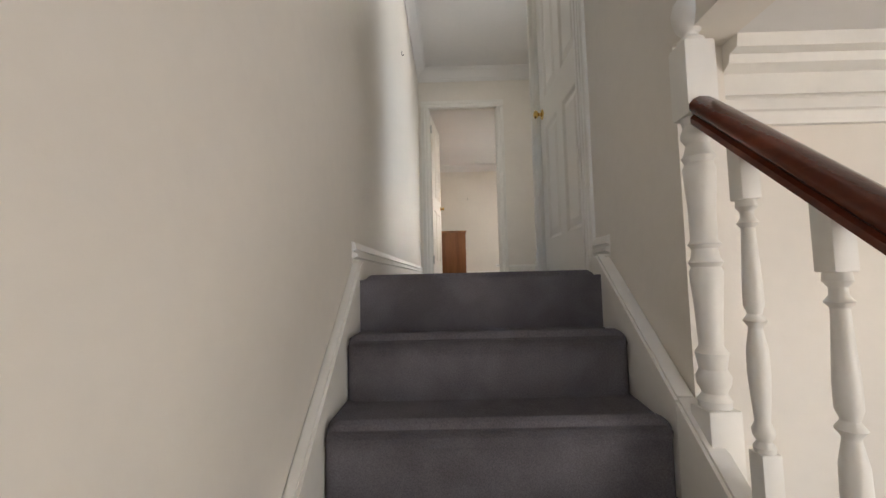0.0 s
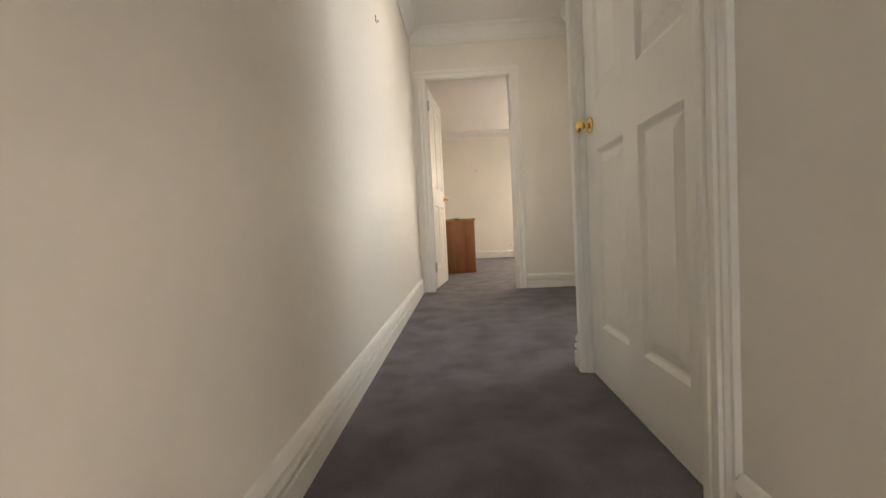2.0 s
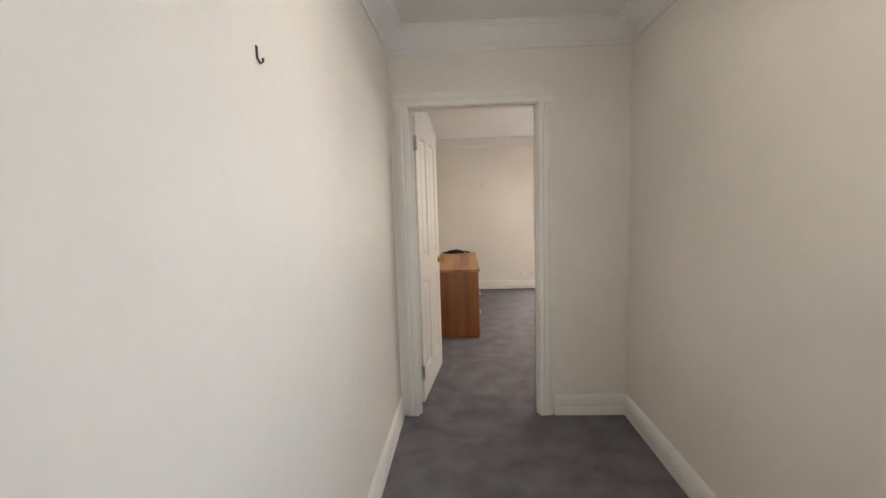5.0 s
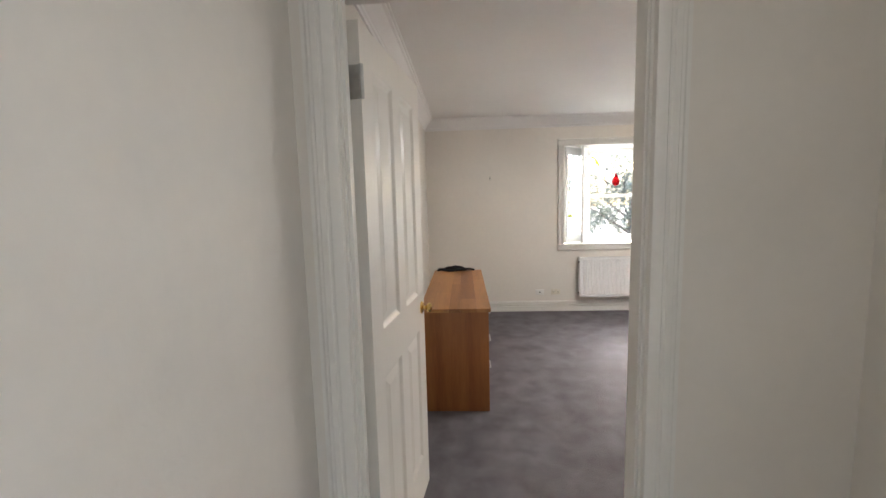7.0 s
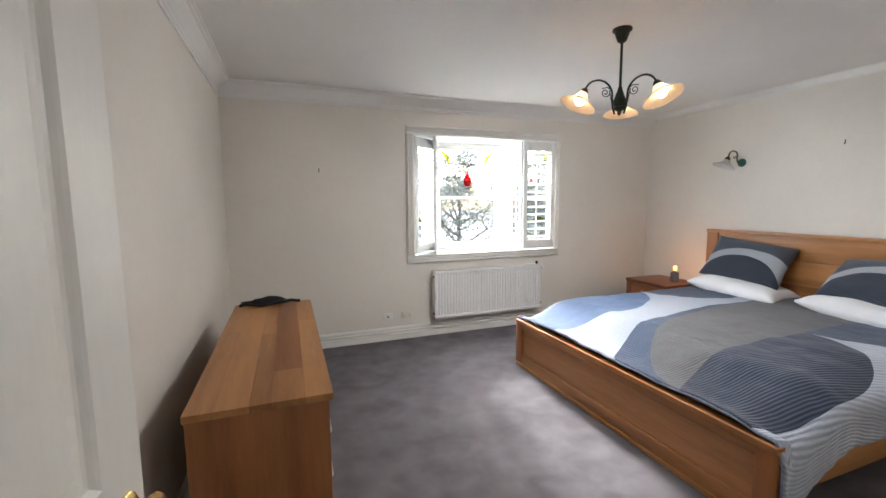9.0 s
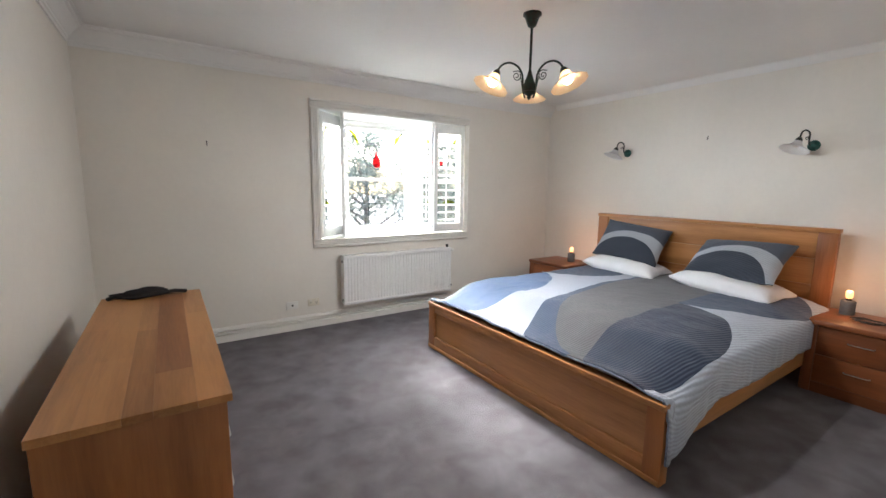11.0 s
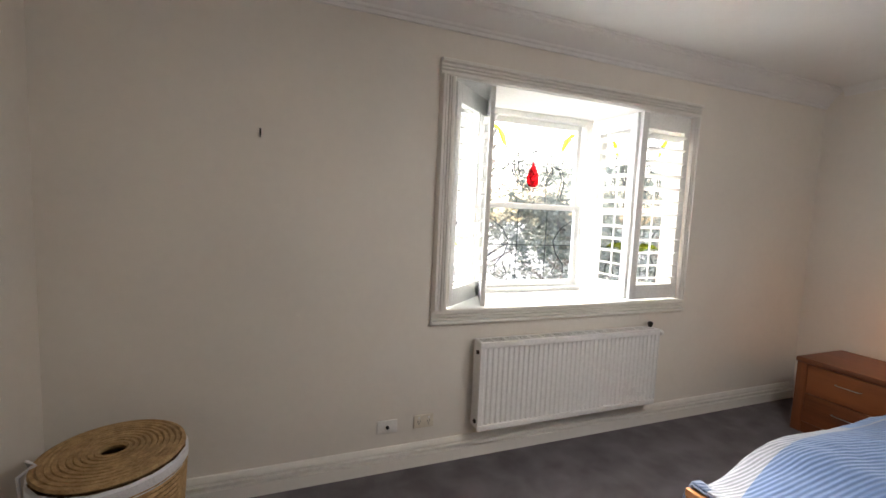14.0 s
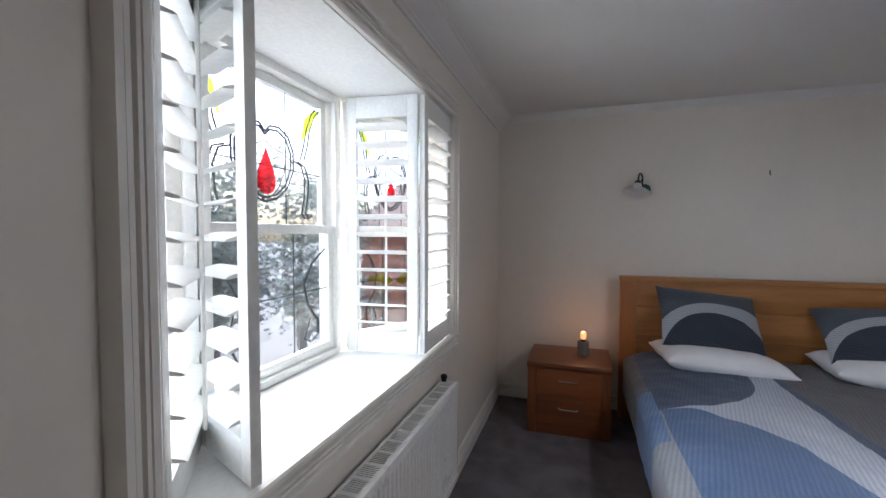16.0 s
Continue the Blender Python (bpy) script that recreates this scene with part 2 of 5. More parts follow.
def print_mat(name, base, shapes, rib_axis=1):
    """Printed, ribbed cotton: ellipses (cx, cy, rx, ry, colour, and the span in y and x that it keeps to) on the cloth's own metres (UV)."""
    m = bpy.data.materials.new(name)
    m.use_nodes = True
    t = m.node_tree
    n, l = t.nodes, t.links
    b = n["Principled BSDF"]
    b.inputs["Roughness"].default_value = 0.85
    b.inputs["Sheen Weight"].default_value = 0.15
    uv = n.new("ShaderNodeTexCoord")
    sep = n.new("ShaderNodeSeparateXYZ")
    l.new(uv.outputs["UV"], sep.inputs[0])

    def op(kind, a, c=None, e=None):
        k = n.new("ShaderNodeMath")
        k.operation = kind
        for i, v in enumerate((a, c, e)):
            if v is None:
                continue
            if isinstance(v, (int, float)):
                k.inputs[i].default_value = v
            else:
                l.new(v, k.inputs[i])
        return k.outputs[0]

    x, y = sep.outputs["X"], sep.outputs["Y"]
    last = None
    for cx, cy, rx, ry, col, lo, hi, left, right in shapes:
        dx = op("DIVIDE", op("SUBTRACT", x, cx), rx)
        dy = op("DIVIDE", op("SUBTRACT", y, cy), ry)
        r2 = op("ADD", op("MULTIPLY", dx, dx), op("MULTIPLY", dy, dy))
        inside = op("LESS_THAN", r2, 1.0)
        inside = op("MULTIPLY", inside, op("GREATER_THAN", y, lo))
        inside = op("MULTIPLY", inside, op("LESS_THAN", y, hi))
        inside = op("MULTIPLY", op("MULTIPLY", inside, op("GREATER_THAN", x, left)), op("LESS_THAN", x, right))
        mx = n.new("ShaderNodeMix")
        mx.data_type = "RGBA"
        l.new(inside, mx.inputs["Factor"])
        if last is None:
            mx.inputs["A"].default_value = (*base, 1)
        else:
            l.new(last, mx.inputs["A"])
        mx.inputs["B"].default_value = (*col, 1)
        last = mx.outputs["Result"]
    nz = n.new("ShaderNodeTexNoise")
    nz.inputs["Scale"].default_value, nz.inputs["Detail"].default_value = 70, 4
    l.new(uv.outputs["UV"], nz.inputs["Vector"])
    rib = op("SINE", op("MULTIPLY", op("ADD", y if rib_axis else x, op("MULTIPLY", x if rib_axis else y, 0.25)), 2 * math.pi / 0.019))
    val = op("ADD", op("MULTIPLY_ADD", nz.outputs["Fac"], 0.35, 0.82), op("MULTIPLY", rib, 0.12))
    hsv = n.new("ShaderNodeHueSaturation")
    l.new(val, hsv.inputs["Value"])
    l.new(last, hsv.inputs["Color"])
    l.new(hsv.outputs["Color"], b.inputs["Base Color"])
    bp = n.new("ShaderNodeBump")
    bp.inputs["Strength"].default_value, bp.inputs["Distance"].default_value = 0.4, 0.003
    l.new(rib, bp.inputs["Height"])
    l.new(bp.outputs[0], b.inputs["Normal"])
    return m


BLUE_LIT, BLUE2, NAVY, GREY, PALE = (0.070, 0.120, 0.235), (0.042, 0.064, 0.115), (0.018, 0.028, 0.056), (0.098, 0.098, 0.106), (0.39, 0.425, 0.50)
RIM, ASH = (0.044, 0.068, 0.125), (0.22, 0.235, 0.265)
motif = []
# window-side oval gets the lighter blue, window light put into its colour
for k, (near, far) in enumerate(((NAVY, BLUE2), (BLUE_LIT, BLUE2))):
    y0 = 6.19 + 1.44 * k
    # broad band with a rim, then the two half ovals that meet in a point
    band = GREY if k == 0 else ASH
    motif += [
        (3.6, y0 - 0.19, 1.85, 0.92, RIM, y0, 99, 0, 3.6), (3.6, y0 - 0.19, 50, 0.92, RIM, y0, 99, 3.6, 99),
        (3.6, y0 - 0.24, 1.50, 0.92, band, y0, 99, 0, 3.6), (3.6, y0 - 0.24, 50, 0.93, GREY, y0, 99, 3.6, 99),
        (2.9, y0 - 0.02, 0.95, 0.44, band, 0, y0, 0, 2.6),
        (2.6, y0 - 0.01, 0.78, 0.56, near, 0, y0, 2.6, 99), (2.62, y0 - 0.29, 0.66, 0.28, near, 0, y0, 0, 2.62),
        (3.98, y0 + 0.02, 0.60, 0.60, far, 0, y0 + 0.02, 0, 99)]
motif.append((3.35, 7.60, 0.30, 0.9, (0.11, 0.18, 0.32), 7.64, 99, 0, 99))
DUVET = print_mat("printed_duvet_cloth", PALE, motif)
CASE = print_mat("printed_pillow_cloth", (0.062, 0.074, 0.098), [
    (0.38, 0.0, 0.46, 0.325, (0.36, 0.38, 0.42), 0, 99, -9, 9),
    (0.34, -0.04, 0.34, 0.285, (0.026, 0.034, 0.052), 0, 99, -9, 9),
])


# ---- mesh helpers ----
def to_mesh(name, bm, material, smooth=None):
    me = bpy.data.meshes.new(name)
    bmesh.ops.recalc_face_normals(bm, faces=bm.faces)
    bm.to_mesh(me)
    bm.free()
    me.materials.append(material)
    if smooth is not None:
        me.polygons.foreach_set("use_smooth", [True] * len(me.polygons))
        me.set_sharp_from_angle(angle=radians(smooth))
    return me


def part(name, bm, material, parent=None, label="", smooth=40):
    ob = new(name, to_mesh(name, bm, material, smooth))
    if parent:
        ob.parent = parent
    if label:
        ob["label"] = label
    return ob


def thing(name, label, category, group="", kind="", m=None):
    ob = new(name)
    ob.empty_display_size = 0.05
    if m is not None:
        ob.matrix_world = m
    return tagged(ob, label, category, group, kind)


def structure(name, bm, material, label="", smooth=40):
    return tagged(part(name, bm, material, None, "", smooth), label, "", "", "structure")


def box(x0, x1, y0, y1, z0, z1, bevel=0.0, seg=2, bm=None):
    one = bmesh.new()
    bmesh.ops.create_cube(one, size=1)
    for v in one.verts:
        v.co = Vector(((x0 + x1) / 2 + v.co.x * (x1 - x0), (y0 + y1) / 2 + v.co.y * (y1 - y0), (z0 + z1) / 2 + v.co.z * (z1 - z0)))
    if bevel:
        bmesh.ops.bevel(one, geom=one.edges[:], offset=bevel, segments=seg, affect="EDGES", profile=0.6)
    return join(bm, one)


def join(bm, one):
    if bm is None:
        return one
    me = bpy.data.meshes.new("tmp")
    one.to_mesh(me)
    one.free()
    bm.from_mesh(me)
    bpy.data.meshes.remove(me)
    return bm


def boxes(rows, bevel=0.0):
    bm = bmesh.new()
    for r in rows:
        box(*r, bevel=bevel, bm=bm)
    return bm


def prism(points, vec, bm=None):
    """A closed outline of 3D points pushed along vec."""
    one = bmesh.new()
    a = [one.verts.new(p) for p in points]
    b = [one.verts.new(Vector(p) + Vector(vec)) for p in points]
    one.faces.new(a)
    one.faces.new(b[::-1])
    for i in range(len(a)):
        j = (i + 1) % len(a)
        one.faces.new((a[i], b[i], b[j], a[j]))
    return join(bm, one)


def lathe(profile, seg=20, m=None, bm=None):
    """(radius, height) rows turned round z."""
    one = bmesh.new()
    rings = []
    for r, z in profile:
        rings.append([one.verts.new((r * math.cos(2 * math.pi * i / seg), r * math.sin(2 * math.pi * i / seg), z)) for i in range(seg)] if r > 1e-5 else [one.verts.new((0, 0, z))])
    for p, q in zip(rings, rings[1:]):
        for i in range(seg):
            j = (i + 1) % seg
            c = [p[i % len(p)], p[j % len(p)], q[j % len(q)], q[i % len(q)]]
            c = list(dict.fromkeys(c))
            if len(c) > 2:
                one.faces.new(c)
    for ring in (rings[0], rings[-1]):
        if len(ring) > 2 and abs(ring[0].co.z) < 1e9 and profile[0] != profile[-1]:
            one.faces.new(ring)
    if m is not None:
        one.transform(m)
    return join(bm, one)


def shell(profile, seg=28, m=None, bm=None, wave=0.0, waves=12):
    """An open turned surface with no caps; wave scallops its last rows."""
    one = bmesh.new()
    rings = []
    for k, (r, z) in enumerate(profile):
        f = wave * (k / (len(profile) - 1)) ** 2
        rings.append([one.verts.new((r * (1 + f * math.cos(waves * 2 * math.pi * i / seg)) * math.cos(2 * math.pi * i / seg), r * (1 + f * math.cos(waves * 2 * math.pi * i / seg)) * math.sin(2 * math.pi * i / seg), z)) for i in range(seg)])
    for p, q in zip(rings, rings[1:]):
        for i in range(seg):
            one.faces.new((p[i], p[(i + 1) % seg], q[(i + 1) % seg], q[i]))
    if m is not None:
        one.transform(m)
    return join(bm, one)


def tube(points, radius, seg=8, bm=None, close=False):
    """A round rod along points; radius a number or one per point."""
    one = bmesh.new()
    pts = [Vector(p) for p in points]
    rad = radius if isinstance(radius, (list, tuple)) else [radius] * len(pts)
    rings, side = [], None
    for i, p in enumerate(pts):
        if close:
            d = pts[(i + 1) % len(pts)] - pts[i - 1]
        else:
            d = pts[min(i + 1, len(pts) - 1)] - pts[max(i - 1, 0)]
        d.normalize()
        if side is None:
            side = d.orthogonal().normalized()
        side = (side - d * side.dot(d))
        side = side.normalized() if side.length > 1e-5 else d.orthogonal().normalized()
        up = d.cross(side)
        rings.append([one.verts.new(p + rad[i] * (math.cos(2 * math.pi * k / seg) * side + math.sin(2 * math.pi * k / seg) * up)) for k in range(seg)])
    pairs = list(zip(rings, rings[1:])) + ([(rings[-1], rings[0])] if close else [])
    for a, b in pairs:
        for k in range(seg):
            one.faces.new((a[k], a[(k + 1) % seg], b[(k + 1) % seg], b[k]))
    if not close:
        one.faces.new(rings[0])
        one.faces.new(rings[-1])
    return join(bm, one)


def arc(c, r, a0, a1, n, plane):
    """Points on an arc round c in the plane of two unit vectors."""
    u, v = Vector(plane[0]), Vector(plane[1])
    return [Vector(c) + r * (math.cos(radians(a0 + (a1 - a0) * i / n)) * u + math.sin(radians(a0 + (a1 - a0) * i / n)) * v) for i in range(n + 1)]


# ---- the plan ----
XL, XR = -0.25, 0.645          # stair and corridor walls
XN = 1.285                     # wall of the widened corridor end
YB, YBI = 4.46, 4.555         # wall with the bedroom doorway
YW, YWO = 8.748, 8.93          # window wall
XH = 4.69                      # wall behind the bed
CH = 2.5                       # ceilings
YN, RISE, GO = 1.04, 0.172, 0.223
HF, HC = -RISE * 11, 0.55      # lower hall floor and ceiling
YE = -2.6                      # end of the lower hall
XE = 2.7
T = 0.12

floor = structure("floor", boxes([
    (XL - T, XH + T, YB, YWO - 0.02, -0.25, 0.0),
    (XL - T, XN + T, YN - 0.02, YB, -0.25, 0.0)]), CARPET, "dark grey cut-pile carpet with brushed patches")
structure("floor_hall", box(XL - T, XE + T, YE - T, 0.76, HF - 0.2, HF), CARPET, "dark grey carpet of the lower hall")
structure("ceiling", boxes([
    (XL - T, XN + T, YE - T, YBI - 0.02, CH, CH + 0.2),
    (XL - T, XH + T, YBI - 0.02, YWO + 0.05, CH, CH + 0.2)]), CEIL, "white painted plaster ceiling")
structure("ceiling_hall", box(XR + T, XE + T, YE - T, 0.70, HC, HC + 0.2), CEIL, "white ceiling of the lower hall")

D1A, D1B, DH = 1.27, 2.092, 2.05   # closed side door opening
XK = XL + 0.030  # the corridor narrows slightly
structure("wall_west", prism([(x, yy, HF) for x, yy in ((XL - T, YE - T), (XL, YE - T), (XL, YN), (XK, YB), (XK, YB + 0.05), (XL, YB + 0.05), (XL, YWO), (XL - T, YWO))], (0, 0, CH - HF)), WALL, "cream painted plaster wall with faint scuffs")
structure("wall_stair_east", boxes([
    (XR, XR + T, 0.60, D1A, HF, CH),
    (XR, XR + T, D1A, D1B, DH, CH),
    (XR, XR + T, D1B, 2.165, -0.25, CH),
    (XR, XR + T, YE, 0.60, HC, CH)]), WALL, "cream painted wall beside the stairs")
structure("wall_recess_south", box(XR + T, XN, 2.165 - T, 2.165, -0.25, CH), WALL, "cream painted return wall")
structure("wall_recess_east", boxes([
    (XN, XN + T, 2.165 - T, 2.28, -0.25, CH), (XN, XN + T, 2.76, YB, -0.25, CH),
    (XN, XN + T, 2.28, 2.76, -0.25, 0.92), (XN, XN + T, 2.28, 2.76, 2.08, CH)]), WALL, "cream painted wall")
structure("wall_closet", box(XR + T + 0.3, XR + T + 0.36, 0.9, 2.14, -0.25, CH), WALL, "plain wall behind the closed door")
DX0, DX1 = -0.102, 0.713
structure("wall_bedroom_south", boxes([
    (XL - 0.02, DX0, YB, YBI, 0, CH),
    (DX0, DX1, YB, YBI, 2.04, CH),
    (DX1, XH + T, YB, YBI, 0, CH)]), WALL, "cream painted wall with the bedroom doorway")
structure("wall_bedroom_east", box(XH, XH + T, YBI, YWO, 0, CH), WALL, "cream painted wall behind the bed")
WX0, WX1, WZ0, WZ1 = 1.515, 3.258, 0.885, 2.135
structure("wall_window", boxes([
    (XL, WX0, YW, YWO, 0, CH),
    (WX1, XH, YW, YWO, 0, CH),
    (WX0, WX1, YW, YWO, 0, WZ0 - 0.03),
    (WX0, WX1, YW, YWO, WZ1, CH)]), WALL, "cream painted wall with a bay window")
# lower hall: an unseen opening, added in the east wall, lights it
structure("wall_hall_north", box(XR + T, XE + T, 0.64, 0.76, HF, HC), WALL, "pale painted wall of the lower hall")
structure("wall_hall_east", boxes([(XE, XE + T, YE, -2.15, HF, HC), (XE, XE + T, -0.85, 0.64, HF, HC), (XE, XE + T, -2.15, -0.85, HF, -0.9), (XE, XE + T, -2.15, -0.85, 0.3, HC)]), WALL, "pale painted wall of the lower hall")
# end wall is out of view; its high window is added for the stair lamp
structure("wall_hall_south", boxes([
    (XL, 0.62, YE - T, YE, HF, 1.3), (XL, 0.62, YE - T, YE, 2.2, CH), (XL, -0.15, YE - T, YE, 1.3, 2.2), (0.55, 0.62, YE - T, YE, 1.3, 2.2),
    (0.62, XE, YE - T, YE, HF, CH)]), WALL, "plain unseen end wall with a small added high window")
structure("wall_under_stairs", prism([(XR, -1.2, HF), (XR, 0.60, HF), (XR, 0.60, -0.46), (XR, -1.2, -1.846)], (0.04, 0, 0)), WALL, "painted panel under the stair string")


# ---- mouldings ----
SKIRT = [(0, 0), (0.021, 0), (0.021, 0.064), (0.006, 0.068), (0.006, 0.077), (0.020, 0.080), (0.020, 0.093), (0.006, 0.097), (0.006, 0.105), (0.017, 0.108), (0.015, 0.122), (0.007, 0.134), (0, 0.137)]
CORN = [(0, 0), (0.0, -0.135), (0.012, -0.135), (0.014, -0.118), (0.022, -0.112), (0.024, -0.100), (0.034, -0.092), (0.052, -0.060), (0.078, -0.038), (0.082, -0.028), (0.096, -0.022), (0.098, -0.010), (0.112, -0.008), (0.112, 0)]
ARCHI = [(0, 0), (0.020, 0), (0.024, 0.010), (0.024, 0.030), (0.019, 0.034), (0.019, 0.040), (0.023, 0.044), (0.023, 0.060), (0.017, 0.064), (0.017, 0.072), (0.012, 0.080), (0.012, 0.090), (0, 0.092)]


def run_moulding(profile, a, b, out, up=(0, 0, 1), bm=None):
    """A moulding profile (out, up) swept straight from a to b."""
    a, b, o, u = Vector(a), Vector(b), Vector(out), Vector(up)
    return prism([a + o * p + u * q for p, q in profile], b - a, bm)


def skirting(name, runs):
    bm = bmesh.new()
    for a, b, o in runs:
        run_moulding(SKIRT, a, b, o, bm=bm)
    return structure(name, bm, TRIM, "white painted stepped skirting board", 30)


skirting("baseboard_west", [((XL, YN + 0.005, 0), (XK, YB - 0.001, 0), (1, 0, 0))])
skirting("baseboard_east", [((XR, YN + 0.005, 0), (XR, D1A - 0.09, 0), (-1, 0, 0)), ((XR, D1B + 0.052, 0), (XR, 2.183, 0), (-1, 0, 0))])
skirting("baseboard_recess", [((XN, 2.1652, 0), (XN, YB, 0), (-1, 0, 0)), ((DX1 + 0.095, YB, 0), (XN - 0.018, YB, 0), (0, -1, 0)), ((XR, 2.165, 0), (XN - 0.018, 2.165, 0), (0, 1, 0))])
skirting("baseboard_bedroom", [((XL, YW, 0), (XH, YW, 0), (0, -1, 0)), ((XH, YBI, 0), (XH, YW - 0.018, 0), (-1, 0, 0)), ((XL, YBI + 0.02, 0), (XL, YW - 0.018, 0), (1, 0, 0)), ((DX1 + 0.095, YBI, 0), (XH - 0.018, YBI, 0), (0, 1, 0))])


def cornice(name, runs):
    bm = bmesh.new()
    for a, b, o in runs:
        run_moulding(CORN, a, b, o, bm=bm)
    return structure(name, bm, CEIL, "white plaster cornice with fine steps", 30)


cornice("trim_cornice_bedroom", [((XL, YW, CH), (XH, YW, CH), (0, -1, 0)), ((XL, YBI, CH), (XL, YW - 0.112, CH), (1, 0, 0)), ((XL + 0.112, YBI, CH), (XH - 0.112, YBI, CH), (0, 1, 0))])
cornice("trim_cornice_corridor", [((XL, YE, CH), (XL, YN, CH), (1, 0, 0)), ((XL, YN, CH), (XK, YB - 0.112, CH), (1, 0, 0)), ((XL, YB, CH), (XN, YB, CH), (0, -1, 0)), ((XN, 2.165, CH), (XN, YB - 0.112, CH), (-1, 0, 0)), ((XR, YE, CH), (XR, 2.165, CH), (-1, 0, 0))])
bm = bmesh.new()
run_moulding([(p * 0.45, q * 0.45) for p, q in CORN], (XH, YBI, CH), (XH, YW - 0.112, CH), (-1, 0, 0), bm=bm)
structure("trim_cornice_bedhead", bm, CEIL, "slim white plaster cornice", 30)
bm = bmesh.new()
run_moulding([(0, 0), (0, -0.19), (0.015, -0.19), (0.02, -0.16), (0.012, -0.15), (0.014, -0.125), (0.02, -0.12), (0.03, -0.12), (0.035, -0.07), (0.06, -0.055), (0.065, -0.035), (0.09, -0.03), (0.095, 0)], (XR + T, 0.64, HC), (XE, 0.64, HC), (0, -1, 0), bm=bm)
structure("trim_cornice_hall", bm, TRIM, "deep white cornice of the lower hall", 30)


def architrave(name, fixed, lo, hi, top, axis, out, bottom=0.0, w=0.088, w2=0.088):
    """Three moulded boards round a doorway. axis: 'x' or 'y' runs along the wall; out: the way it faces."""
    bm = bmesh.new()
    o = Vector(out)
    e = Vector((1, 0, 0)) if axis == "x" else Vector((0, 1, 0))
    def at(s, z):
        return (s, fixed, z) if axis == "x" else (fixed, s, z)
    k = w / 0.092
    prof = [(p, q * k) for p, q in ARCHI]
    run_moulding(prof, at(lo, bottom), at(lo, top), o, -e, bm)
    run_moulding([(p, q * w2 / w) for p, q in prof], at(hi, bottom), at(hi, top), o, e, bm)
    run_moulding(prof, at(lo - w, top), at(hi + w2, top), o, (0, 0, 1), bm)
    return structure(name, bm, TRIM, "white painted moulded door architrave", 30)


architrave("trim_door_bedroom", YB, DX0, DX1, 2.04, "x", (0, -1, 0))
architrave("trim_door_bedroom_inside", YBI, DX0, DX1, 2.04, "x", (0, 1, 0))
architrave("trim_door_side", XR, D1A, D1B, DH, "y", (-1, 0, 0), w2=0.05)
structure("trim_jamb_bedroom", boxes([
    (DX0 - 0.001, DX0 + 0.008, YB + 0.002, YBI - 0.002, 0, 2.04), (DX1 - 0.008, DX1 + 0.001, YB + 0.002, YBI - 0.002, 0, 2.04),
    (DX0, DX1, YB + 0.002, YBI - 0.002, 2.032, 2.041),
    (DX0 + 0.008, DX0 + 0.018, YB + 0.02, YB + 0.05, 0, 2.03), (DX1 - 0.014, DX1 - 0.008, YB + 0.012, YB + 0.04, 0, 2.03)]), TRIM, "white painted door lining")
structure("trim_jamb_side", boxes([
    (XR + 0.002, XR + T, D1A - 0.001, D1A + 0.008, 0, DH), (XR + 0.002, XR + T, D1B - 0.008, D1B + 0.001, 0, DH), (XR + 0.002, XR + T, D1A, D1B, DH - 0.008, DH + 0.001)]), TRIM, "white painted door lining")


# window is out of view, added to let the recess light in
assumed_window = thing("window_2", "assumed narrow white-framed window, out of view, lighting the corridor", "window", kind="structure")
part("window_frame", boxes([(XN + 0.07, XN + 0.11, 2.28, 2.32, 0.92, 2.08), (XN + 0.07, XN + 0.11, 2.72, 2.76, 0.92, 2.08), (XN + 0.07, XN + 0.11, 2.32, 2.72, 0.92, 0.96), (XN + 0.07, XN + 0.11, 2.32, 2.72, 2.04, 2.08)], 0.003), TRIM, assumed_window)
part("pane", box(XN + 0.088, XN + 0.092, 2.32, 2.72, 0.96, 2.04), CLEAR, assumed_window, "", None).visible_shadow = False

# ---- doors ----
def knob(parent, u, y, z, out, name="knob"):
    m = Matrix.Translation((u, y, z)) @ Euler((radians(-90 * out), 0, 0)).to_matrix().to_4x4()
    return part(name, lathe([(0.030, 0), (0.030, 0.004), (0.024, 0.009), (0.010, 0.012), (0.009, 0.022), (0.015, 0.027), (0.022, 0.034), (0.024, 0.041), (0.020, 0.049), (0.010, 0.053), (0, 0.054)], 20, m), BRASS, parent, "polished brass door knob")


